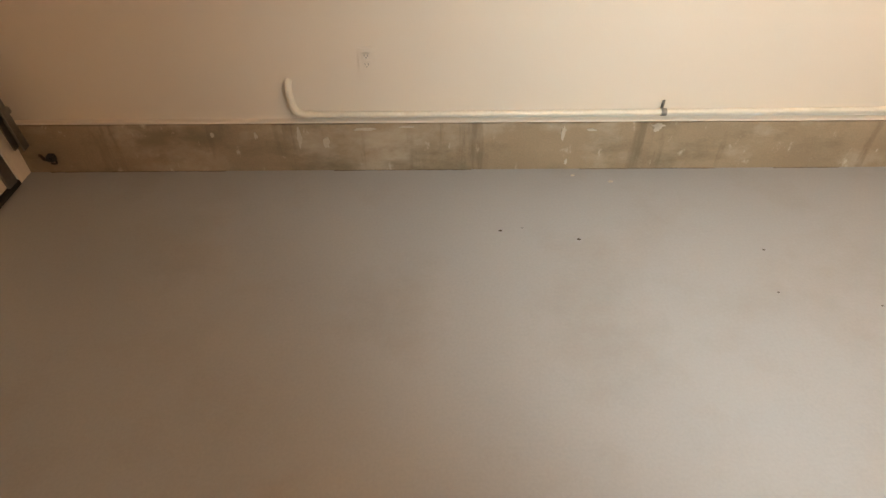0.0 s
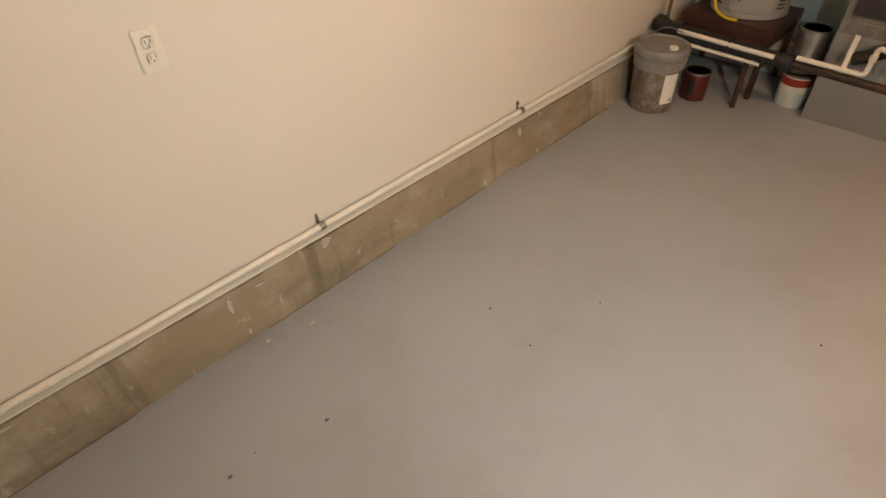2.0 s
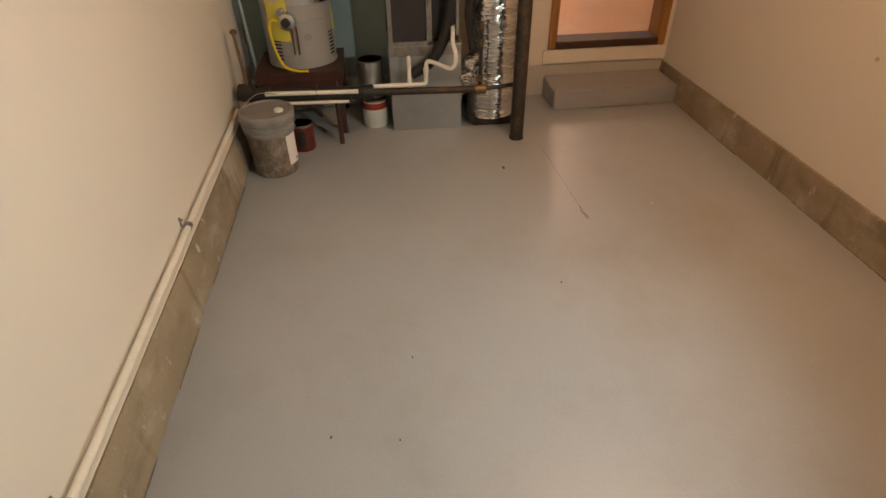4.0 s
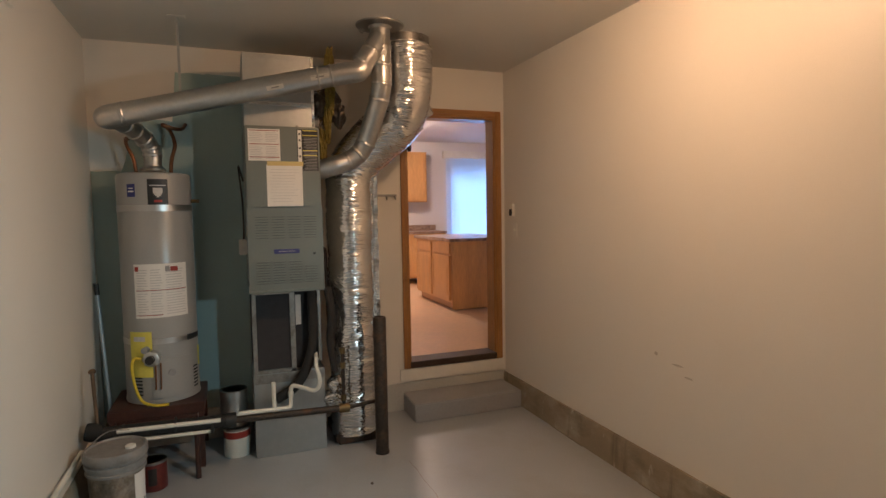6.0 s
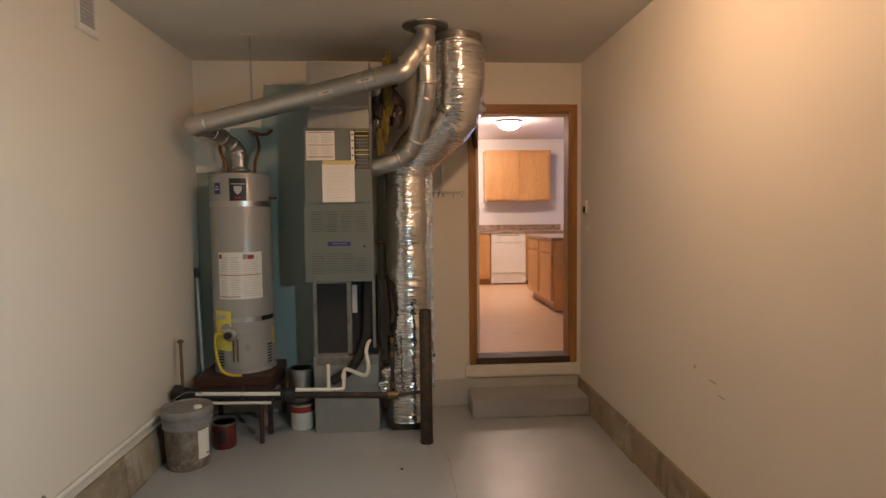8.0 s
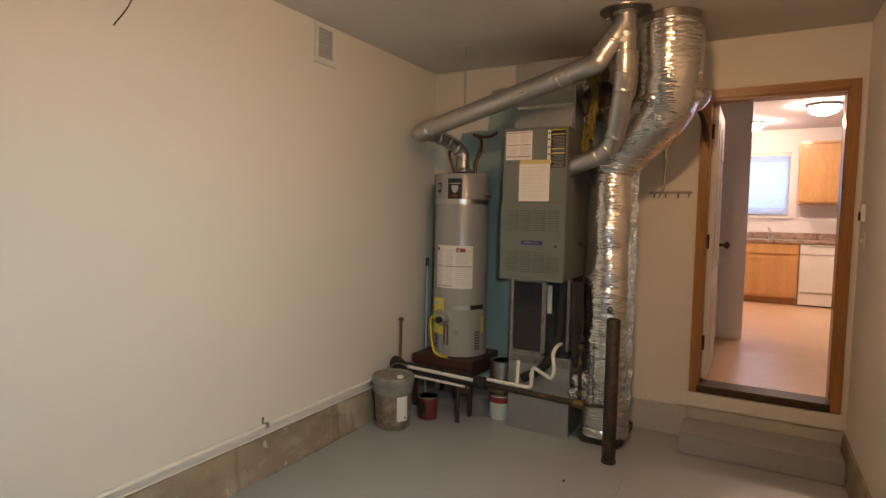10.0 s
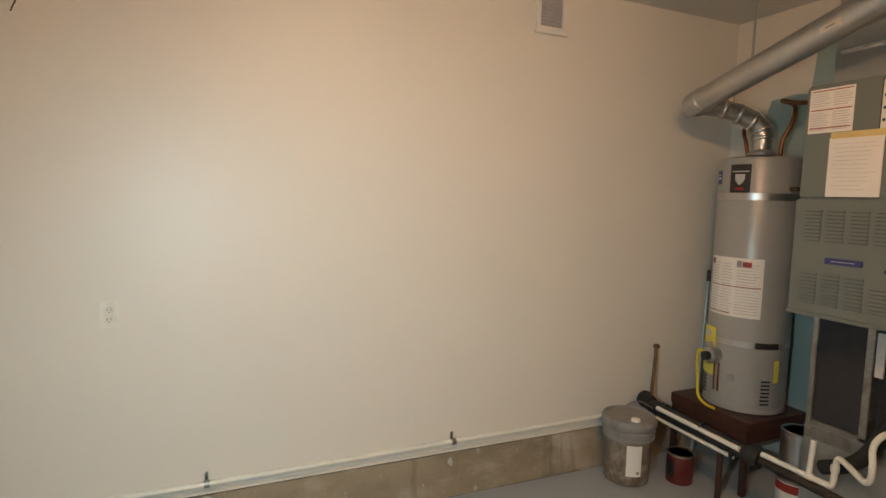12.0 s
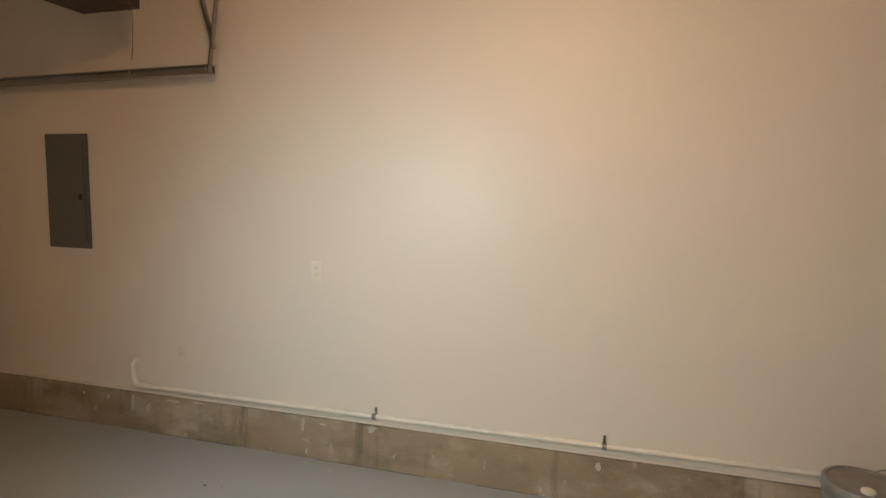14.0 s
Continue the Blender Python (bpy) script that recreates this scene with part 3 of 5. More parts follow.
wr = thing("pull_cord", (-3.545, -1.32, H), "thin dark cord hanging from the ceiling", "cord")
part("rose", lathe(B(), (-3.545, -1.32, H), [(0.004, -0.02), (0.012, -0.012), (0.014, -0.0005)], 14), M_PVC, wr)
wrb = B()
ring_sweep(wrb, curve([(-3.545, -1.32, H), (-3.55, -1.32, 2.4), (-3.555, -1.315, 2.12), (-3.57, -1.3, 2.03), (-3.598, -1.28, 1.972)], 6), 0.0016, 8)
part("line", wrb, M_IRON, wr)

# ---- bollard, bucket, bars ----
bo = thing("bollard", (-0.748, -1.767, 0), "upright dark rusty steel pipe post on the floor", "post")
bm = B()
lathe(bm, (-0.748, -1.767, 0), [(0.043, 0), (0.043, 0.925), (0.04, 0.93), (0.033, 0.93), (0.033, 0.7)], 24)
part("pipe", bm, M_IRON, bo)
part("collar", lathe(B(), (-0.748, -1.767, 0), [(0.046, 0.0), (0.048, 0.012), (0.045, 0.02)], 24), M_IRON, bo)

BX, BY = -0.955, -0.235
bk = thing("bucket", (BX, BY, 0), "grey plastic pail with lid and torn paper label", "bucket")
part("body", lathe(B(), (BX, BY, 0), [(0.118, 0.0), (0.125, 0.006), (0.131, 0.10), (0.136, 0.22), (0.137, 0.3)], 40), M_BUCKET_B, bk)
part("rim", lathe(B(), (BX, BY, 0), [(0.138, 0.262), (0.147, 0.264), (0.147, 0.278), (0.141, 0.28), (0.141, 0.3), (0.15, 0.302), (0.15, 0.318), (0.142, 0.32), (0.142, 0.335)], 40), M_BUCKET, bk)
lid = part("lid", lathe(B(), (BX, BY, 0), [(0.153, 0.335), (0.156, 0.342), (0.156, 0.372), (0.15, 0.383), (0.138, 0.385), (0.134, 0.376), (0.06, 0.374), (0.002, 0.375)], 40), M_BUCKET, bk)
part("bung", lathe(B(), (BX - 0.02, BY - 0.075, 0.374), [(0.026, 0), (0.026, 0.012), (0.021, 0.016), (0.002, 0.016)], 20), M_PVC, lid, "white bung")
hb = B()
ring_sweep(hb, curve([(BX + 0.02, BY + 0.15, 0.33), (BX + 0.09, BY + 0.13, 0.38), (BX + 0.12, BY + 0.05, 0.43), (BX + 0.13, BY - 0.05, 0.42)], 5), 0.003, 8)
part("handle", hb, M_TRACK, bk, "wire handle")


def wrap(bm, c, r, a0, a1, z0, z1, n=10, t=0.0012):
    """A label bent round an upright cylinder, angles in degrees from +x."""
    rows = []
    for i in range(n + 1):
        a = radians(a0 + (a1 - a0) * i / n)
        d = V(math.cos(a), math.sin(a), 0)
        o = V(c[0], c[1], 0)
        rows.append([bm.verts.new(o + d * (r - 0.001) + V(0, 0, z0)), bm.verts.new(o + d * (r + t) + V(0, 0, z0)), bm.verts.new(o + d * (r + t) + V(0, 0, z1)), bm.verts.new(o + d * (r - 0.001) + V(0, 0, z1))])
    for p, q in zip(rows, rows[1:]):
        for k in range(4):
            bm.faces.new((p[k], p[(k + 1) % 4], q[(k + 1) % 4], q[k]))
    bm.faces.new(rows[0])
    bm.faces.new(rows[-1][::-1])
    return bm


lb = part("label", wrap(B(), (BX, BY), 0.1365, 226, 262, 0.07, 0.25), M_PAPER, bk, "white paper label")
part("print", wrap(B(), (BX, BY), 0.138, 250, 257, 0.085, 0.1), M_INK, lb)

bar = thing("rusty_bar", (-0.70, -0.1, 0), "rusty iron bar with round head leaning at the wall", "bar")
part("shaft", rod(B(), (-0.70, -0.12, 0.0), (-0.617, -0.075, 0.72), 0.0105, 12), M_RUST, bar)
part("head", ring_sweep(B(), [(-0.618, -0.076, 0.712), (-0.616, -0.075, 0.725), (-0.615, -0.074, 0.738)], [0.018, 0.022, 0.012], 14), M_RUST, bar)
pole = thing("broom_pole", (-0.29, -0.16, 0), "thin grey-blue pole with a black grip leaning in the corner", "pole")
part("shaft", rod(B(), (-0.292, -0.115, 0.0), (-0.147, -0.03, 1.13), 0.011, 12), M_BLUEPOLE, pole)
part("grip", rod(B(), (-0.149, -0.031, 1.115), (-0.141, -0.026, 1.19), 0.015, 12), M_BLACK, pole, "black grip")


def paint_can(x, y, z, r, h, body, lidm, label):
    ob = thing("paint_can", (x, y, z), label, "can", "paint cans by the heater")
    part("body", lathe(B(), (x, y, z), [(r * 0.97, 0), (r, 0.004), (r, h - 0.01), (r * 0.98, h - 0.004)], 32), body, ob)
    part("rim", lathe(B(), (x, y, z), [(r * 1.02, h - 0.014), (r * 1.03, h - 0.004), (r * 0.97, h), (r * 0.85, h - 0.004), (0.002, h - 0.004)], 32), lidm, ob)
    return ob


c1 = paint_can(-0.37, -0.85, 0, 0.085, 0.195, M_PVC, M_TRACK, "white paint can with a red band under the pipe")
part("band", wrap(B(), (-0.37, -0.85), 0.085, 100, 300, 0.13, 0.175, 20), M_RED, c1, "red band")
paint_can(-0.34, -0.84, 0.1955, 0.088, 0.25, M_GALV, M_GALV, "bare metal can standing on a white paint can")
c3 = paint_can(-0.68, -0.375, 0, 0.075, 0.175, M_CANRED, M_TRACK, "dull red paint can behind the pail")
part("label", wrap(B(), (-0.68, -0.375), 0.075, 165, 200, 0.04, 0.14), M_BLACK, c3, "dark label")

# ---- water heater ----
HX, HY, HR, HB, HT = -0.232, -0.406, 0.22, 0.432, 1.90
st = thing("heater_stand", (-0.25, -0.4, 0), "dark red-brown stand carrying the water heater", "stand")
bm = box(B(), -0.51, -0.012, -0.665, -0.115, 0.365, 0.43, 0.004)
part("top", bm, M_STAND, st)
for x in (-0.49, -0.04):
    for y in (-0.64, -0.14):
        part("leg", box(B(), x - 0.016, x + 0.016, y - 0.016, y + 0.016, 0, 0.365, 0.003), M_STAND, st)
part("rail", box(B(), -0.50, -0.475, -0.62, -0.16, 0.3, 0.362, 0.003), M_STAND, st)
part("rail", box(B(), -0.47, -0.06, -0.652, -0.63, 0.3, 0.362, 0.003), M_STAND, st)

wh = thing("water_heater", (HX, HY, HB), "grey enamelled gas water heater with paper labels and steel straps", "water heater")
part("tank", lathe(B(), (HX, HY, HB), [(HR - 0.015, 0), (HR - 0.004, 0.004), (HR, 0.02), (HR, HT - HB - 0.025), (HR - 0.008, HT - HB - 0.006), (HR - 0.03, HT - HB), (0.05, HT - HB + 0.008)], 64), M_HEATER, wh)
part("base_ring", lathe(B(), (HX, HY, HB), [(HR + 0.003, 0.003), (HR + 0.004, 0.012), (HR + 0.001, 0.03)], 64), M_HEATER, wh)
for z0, z1, m in ((1.655, 1.695, M_GALV), (0.815, 0.85, M_GALV)):
    part("strap", wrap(B(), (HX, HY), HR + 0.0005, 0, 359.9, z0, z1, 64, 0.002), m, wh, "galvanised earthquake strap")
part("strap_end", wrap(B(), (HX, HY), HR + 0.003, 228, 262, 0.815, 0.85, 12, 0.002), M_BLACK, wh, "dark strap end")
bg = part("badge", wrap(B(), (HX, HY), HR + 0.0005, 176, 206, 1.685, 1.855, 10, 0.0015), M_BLACK, wh, "black maker's badge with a white shield")
bm = B()
for a0, a1, z0, z1 in ((184, 198, 1.768, 1.8), (185, 197, 1.758, 1.768), (187, 195, 1.748, 1.758), (189.5, 192.5, 1.74, 1.748)):
    wrap(bm, (HX, HY), HR + 0.0022, a0, a1, z0, z1, 8, 0.001)
part("shield", bm, M_INK2, bg, "silver shield")
part("bar", wrap(B(), (HX, HY), HR + 0.0022, 179, 203, 1.812, 1.818, 8, 0.001), M_INK2, bg)
part("bar", wrap(B(), (HX, HY), HR + 0.0022, 185, 197, 1.71, 1.725, 8, 0.001), M_RED, bg)
sk1 = part("sticker", wrap(B(), (HX, HY), HR + 0.0005, 143, 157, 1.745, 1.825, 8, 0.001), M_BLUE, wh, "dark blue maker's sticker")
part("stripe", wrap(B(), (HX, HY), HR + 0.0018, 145, 155, 1.775, 1.783, 6, 0.0006), M_PAPER, sk1)
part("stripe", wrap(B(), (HX, HY), HR + 0.0018, 146, 154, 1.795, 1.801, 6, 0.0006), M_PAPER, sk1)
la = part("label", wrap(B(), (HX, HY), HR + 0.0005, 148, 232, 0.985, 1.325, 24, 0.0012), M_PAPER, wh, "large white instruction label with red headings")
rnd = random.Random(4)
for a0, a1 in ((152, 170), (173, 192), (196, 228)):
    z = 1.285
    while z > 1.0:
        part("print", wrap(B(), (HX, HY), HR + 0.002, a0 + rnd.uniform(0, 1), a1 - rnd.uniform(0, 6), z, z + 0.005, 6, 0.0006), M_INK2, la)
        z -= 0.0165
for a0, a1, z0, z1, m in ((150, 156, 1.28, 1.31, M_RED), (196, 203, 1.275, 1.31, M_INK), (204, 216, 1.275, 1.305, M_RED), (150, 230, 1.158, 1.162, M_RED), (150, 190, 1.0, 1.004, M_RED)):
    part("heading", wrap(B(), (HX, HY), HR + 0.0026, a0, a1, z0, z1, 8, 0.0006), m, la)
part("plate", wrap(B(), (HX, HY), HR + 0.0005, 206, 226, 0.6, 0.655, 8, 0.0015), M_PAPER, wh, "small rating plate")
# burner door, valve, gas line
part("burner_door", wrap(B(), (HX, HY), HR + 0.0005, 170, 232, 0.47, 0.72, 20, 0.006), M_HEATER, wh)
for a in (140, 240):
    for i in range(7):
        part("air_slot", wrap(B(), (HX, HY), HR + 0.0005, a, a + 13, 0.49 + i * 0.022, 0.5 + i * 0.022, 4, 0.002), M_DARK, wh)


def on_heater(a, z, d=0.0):
    a = radians(a)
    return V(HX + (HR + d) * math.cos(a), HY + (HR + d) * math.sin(a), z)


va = part("gas_valve", ring_sweep(B(), [on_heater(172, 0.735, -0.01), on_heater(172, 0.735, 0.05), on_heater(172, 0.735, 0.055)], [0.05, 0.05, 0.042], 8), M_GALV, wh, "grey metal gas control valve")
part("dial", ring_sweep(B(), [on_heater(172, 0.735, 0.055), on_heater(172, 0.735, 0.085)], 0.026, 18), M_BLACK, va, "black dial")
part("igniter", ring_sweep(B(), [on_heater(164, 0.79, 0.0), on_heater(164, 0.79, 0.05)], 0.02, 12), M_INK, va)
part("sight_glass", ring_sweep(B(), [on_heater(199, 0.628, 0.0), on_heater(199, 0.628, 0.014)], 0.022, 16), M_INK, wh, "dark sight glass")
bm = B()
for a in (176, 183):
    ring_sweep(bm, curve([on_heater(a, 0.70, 0.02), on_heater(a, 0.62, 0.02), on_heater(a - 1, 0.53, 0.012)], 4), 0.005, 8)
part("burner_tubes", bm, M_COPPER, wh)
cd = part("warning_card", wrap(B(), (HX, HY), HR + 0.008, 136, 172, 0.61, 0.9, 10, 0.0015), M_YTAG, wh, "creased yellow card")
part("print", wrap(B(), (HX, HY), HR + 0.0098, 143, 162, 0.84, 0.87, 8, 0.0005), M_INK2, cd)
bm = B()
ring_sweep(bm, curve([on_heater(158, 0.735, 0.035), on_heater(150, 0.74, 0.05), on_heater(147, 0.68, 0.055), on_heater(150, 0.56, 0.05), on_heater(160, 0.475, 0.06), on_heater(176, 0.448, 0.07), on_heater(190, 0.45, 0.09)], 6), 0.009, 10)
part("gas_hose", bm, M_YELLOW, wh, "yellow flexible gas hose")
part("tap", ring_sweep(B(), [on_heater(262, 1.72, 0), on_heater(262, 1.72, 0.05)], 0.012, 10), M_BRASS, wh, "brass relief valve")
part("tag", wrap(B(), (HX, HY), HR + 0.002, 258, 266, 0.62, 0.75, 4, 0.002), M_YTAG, wh, "yellow-green tag")
dh = B()
lathe(dh, (HX, HY, HT), [(0.075, 0.018), (0.078, 0.03), (0.055, 0.05), (0.052, 0.07)], 28)
part("draft_hood", dh, M_GALV, wh, "steel draft hood")
for s in (-1, 1):
    part("hood_leg", rod(B(), (HX, HY + s * 0.06, HT - 0.002), (HX, HY + s * 0.06, HT + 0.025), 0.005, 8), M_GALV, wh)
bm = B()
ring_sweep(bm, curve([(HX + 0.02, HY + 0.1, HT - 0.005), (HX + 0.01, HY + 0.115, HT + 0.1), (HX + 0.03, HY + 0.15, HT + 0.18), (HX + 0.13, HY + 0.17, HT + 0.24), (-0.002, HY + 0.17, HT + 0.25)], 6), 0.011, 10)
part("water_hose", bm, M_COPPER, wh, "copper flexible water line")
bm = B()
ring_sweep(bm, curve([(HX + 0.02, HY - 0.1, HT - 0.005), (HX + 0.02, HY - 0.11, HT + 0.1), (HX + 0.06, HY - 0.13, HT + 0.2), (HX + 0.11, HY - 0.1, HT + 0.3), (HX + 0.06, HY - 0.06, HT + 0.33), (HX + 0.09, HY - 0.13, HT + 0.31), (HX + 0.15, HY - 0.17, HT + 0.32), (-0.002, HY - 0.19, HT + 0.36)], 6), 0.012, 10)
part("water_hose", bm, M_COPPER, wh, "kinked copper flexible water line")

# flue of the heater
fl = thing("heater_flue", (-0.6, -0.2, 2.2), "galvanised round flue pipe climbing to the ceiling flange", "flue pipe")


def seamed(name, pts, r, parent):
    return part(name, ring_sweep(B(), pts, r, 28), M_GALV, parent)


def crimp(p, d, r, parent, w=0.012):
    p, d = Vector(p), Vector(d).normalized()
    part("bead", ring_sweep(B(), [p - d * w, p - d * w * 0.4, p + d * w * 0.4, p + d * w], [r, r + 0.004, r + 0.004, r], 28), M_GALV, parent)


seamed("riser", curve([(HX, HY, HT + 0.06), (HX, HY, HT + 0.13), (HX - 0.015, HY + 0.015, HT + 0.185), (HX - 0.09, HY + 0.06, HT + 0.245), (HX - 0.2, HY + 0.12, HT + 0.285), (HX - 0.27, HY + 0.155, HT + 0.295)], 6), 0.054, fl)
for q, d in (((HX, HY, HT + 0.12), (0, 0, 1)), ((HX - 0.006, HY + 0.006, HT + 0.165), (-0.2, 0.2, 1)), ((HX - 0.05, HY + 0.037, HT + 0.218), (-0.8, 0.5, 0.5)), ((HX - 0.12, HY + 0.078, HT + 0.258), (-1, 0.55, 0.3)), ((HX - 0.2, HY + 0.12, HT + 0.285), (-1, 0.5, 0.15))):
    crimp(q, d, 0.056, fl)
E1, E2 = V(-0.60, -0.21, 2.2), V(-0.885, -1.585, 2.485)
d12 = (E2 - E1).normalized()
seamed("elbow", curve([(HX - 0.25, HY + 0.145, HT + 0.294), (-0.545, -0.225, 2.195), (-0.59, -0.215, 2.197), E1 + d12 * 0.03, E1 + d12 * 0.1], 6), [0.052] * 6 + [0.06] * 6 + [0.066] * 13, fl)
seamed("long_pipe", [E1 + d12 * 0.08, E1 + d12 * 0.75, E2], 0.065, fl)
for s in (0.1, 0.11, 1.24, 1.32):
    crimp(E1 + d12 * s, d12, 0.065, fl, 0.008)
seamed("upper_elbow", curve([E2 - d12 * 0.02, E2 + d12 * 0.06, (-0.885, -1.68, 2.56), (-0.872, -1.74, 2.64), (-0.855, -1.785, 2.72)], 6), 0.064, fl)
crimp((-0.888, -1.66, 2.54), (0, -0.7, 0.7), 0.064, fl)
crimp((-0.875, -1.725, 2.62), (0.1, -0.5, 0.8), 0.064, fl)


def pipe_label(s, parent, w, h, side):
    p = E1 + d12 * s
    up = d12.cross(V(1, 0, 0)).normalized()
    up = up if up.z > 0 else -up
    out = up.cross(d12)
    out = (out if out.x < 0 else -out).normalized()
    bm = B()
    o = p + out * 0.0648 - up * side
    for k, (a, b) in enumerate(((-w, -h), (w, -h), (w, h), (-w, h))):
        bm.verts.new(o + d12 * a + up * b)
    bm.verts.ensure_lookup_table()
    f = bm.faces.new(bm.verts[:])
    bmesh.ops.solidify(bm, geom=[f], thickness=0.002)
    ob = part("label", bm, M_PAPER, parent, "small white pipe sticker")
    bm = box(B(), 0, 0.001, 0, 1, 0, 1)
    q = out * 0.0015
    for v in bm.verts:
        v.co = o + q + out * (-v.co.x) + d12 * ((v.co.y - 0.5) * w * 0.9) + up * ((v.co.z - 0.5) * h * 0.5)
    part("print", bm, M_INK, ob)


pipe_label(0.98, fl, 0.05, 0.014, 0.02)
pipe_label(1.25, fl, 0.055, 0.014, 0.006)
hs = thing("flue_hanger", (-0.63, -0.6, H), "thin steel strap hanging the flue from the ceiling", "strap")
part("strap", box(B(), -0.635, -0.632, -0.622, -0.608, 2.345, H - 0.001, 0.0005), M_SHEET, hs)
part("plate", box(B(), -0.66, -0.6, -0.66, -0.56, H - 0.006, H - 0.0005), M_CEIL, hs)

# ---- furnace ----
FX, FY0, FY1, FZ0, FZ1 = -0.70, -0.962, -1.418, 1.135, 2.172
fu = thing("furnace", (-0.4, -1.19, 0), "grey-green upright gas furnace with louvred door and paper notices", "furnace")
part("cabinet", box(B(), FX + 0.012, -0.06, FY1, FY0, FZ0, FZ1, 0.006), M_FURN, fu)
part("upper_panel", box(B(), FX, FX + 0.014, FY1 + 0.003, FY0 - 0.003, 1.668, FZ1 - 0.012, 0.005), M_FURN, fu)
dr = part("louvred_door", box(B(), FX - 0.006, FX + 0.014, FY1 - 0.002, FY0 + 0.006, FZ0 - 0.003, 1.662, 0.006), M_FURN, fu)
for c in range(4):
    y0 = FY0 - 0.045 - c * 0.098
    for i in range(9):
        for zb in (1.475, 1.19):
            if zb == 1.19 and c == 3 and i > 6:
                continue
            z = zb + i * 0.0165
            part("louvre", box(B(), FX - 0.0125, FX - 0.0055, y0 - 0.075, y0, z, z + 0.007), M_FURN, dr)
            # Thin dark strip paints the shade under each louvre.
            part("slot_shade", box(B(), FX - 0.0075, FX - 0.0055, y0 - 0.075, y0, z - 0.0022, z), M_DARK, dr)
part("lower_lip", box(B(), FX - 0.014, FX, FY1 - 0.002, FY0 + 0.006, FZ0 - 0.006, FZ0 + 0.012, 0.003), M_FURN, dr)
part("nameplate", box(B(), FX - 0.012, FX - 0.006, -1.268, -1.112, 1.375, 1.403, 0.002), M_BLUE, dr, "blue and silver maker's strip")
part("plate_line", box(B(), FX - 0.0135, FX - 0.011, -1.24, -1.14, 1.388, 1.3905), M_INK2, dr)
part("knob", rod(B(), (FX - 0.006, -1.36, 1.37), (FX - 0.014, -1.36, 1.37), 0.008, 12), M_BLACK, dr)
n1 = part("notice", box(B(), FX - 0.0016, FX + 0.001, -1.172, -0.982, 1.955, 2.15), M_PAPER, fu, "white warning notice with red lines")
rnd = random.Random(9)
for y0 in (-1.07, -1.165):
    z = 2.125
    while z > 1.965:
        if abs(z - 2.06) > 0.012:
            part("print", box(B(), FX - 0.0024, FX - 0.0014, y0 + rnd.uniform(0, 0.02), y0 + 0.08, z, z + 0.004), M_INK2, n1)
        z -= 0.0105
for z in (2.055, 1.975, 2.138):
    part("rule", box(B(), FX - 0.0028, FX - 0.0014, -1.165, -0.99, z, z + 0.004), M_RED, n1)
n2 = part("notice", box(B(), FX - 0.0016, FX + 0.001, -1.405, -1.275, 1.895, 2.155), M_BLACK, fu, "black hazard label with yellow lines")
for z in (2.115, 2.02, 1.99, 2.145):
    part("rule", box(B(), FX - 0.0026, FX - 0.0014, -1.4, -1.31, z, z + 0.005), M_YTAG, n2)
z = 2.1
while z > 1.9:
    part("print", box(B(), FX - 0.0024, FX - 0.0014, -1.398, -1.312 - rnd.uniform(0, 0.02), z, z + 0.003), M_INK, n2)
    z -= 0.0095
part("strip", box(B(), FX - 0.0026, FX - 0.0014, -1.303, -1.28, 1.9, 2.15), M_PAPER, n2)
for z in (2.12, 2.08, 2.03, 1.98):
    part("mark", box(B(), FX - 0.0034, FX - 0.0024, -1.297, -1.286, z, z + 0.012), M_DARK, n2)
n3 = part("paper", box(B(), FX - 0.0045, FX - 0.0018, -1.302, -1.085, 1.672, 1.93), M_PAPER, fu, "taped white paper sheet with faint typing")
z = 1.9
while z > 1.7:
    part("print", box(B(), FX - 0.0052, FX - 0.0042, -1.285 + rnd.uniform(0, 0.06), -1.1 - rnd.uniform(0, 0.02), z, z + 0.002), M_INK2, n3)
    z -= 0.018
part("tape", box(B(), FX - 0.006, FX - 0.0015, -1.31, -1.09, 1.925, 1.952), M_TAPE, fu, "yellowed masking tape")
# plenum on top
pl = part("plenum", box(B(), -0.53, -0.06, -1.412, -0.968, FZ1, 2.655, 0.004), M_SHEET, fu, "bare sheet-metal plenum box")
part("seam", box(B(), -0.536, -0.528, -1.415, -0.965, FZ1 + 0.0, FZ1 + 0.018, 0.002), M_SHEET, pl)
part("foil_tape", box(B(), -0.5335, -0.5285, -1.413, -1.395, FZ1 + 0.02, 2.65), M_FOIL, pl, "strip of foil tape")
part("foil_tape", box(B(), -0.5335, -0.5285, -1.39, -0.99, 2.33, 2.352), M_FOIL, pl, "strip of foil tape")
for i in range(8):
    y = -1.0 - i * 0.052
    part("tab", box(B(), -0.536, -0.529, y - 0.03, y, 2.625, 2.645, 0.002), M_SHEET, pl)
part("clips", box(B(), -0.54, -0.529, -1.3, -1.29, FZ1 + 0.015, FZ1 + 0.03), M_CHROME, pl)
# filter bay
# Solid block: the shade of the hollow bay is put into its black colour.
part("bay_shade_block", box(B(), -0.46, -0.06, -1.408, -0.975, 0.57, FZ0), M_FILTER_SHADE, fu, "solid black block in place of the shaded filter bay hollow")
bm = B()
for y0, y1, z0, z1 in ((-0.998, -0.972, 0.56, 1.12), (-1.245, -1.212, 0.56, 1.12), (-1.415, -1.395, 0.62, 1.13), (-1.245, -0.998, 0.565, 0.59), (-1.245, -0.998, 1.095, 1.12)):
    box(bm, -0.522, -0.458, y0 if y0 < y1 else y1, y1 if y0 < y1 else y0, z0, z1, 0.003)
part("bay_frame", bm, M_OLDFOIL, fu, "filter frame bound in dull foil tape")
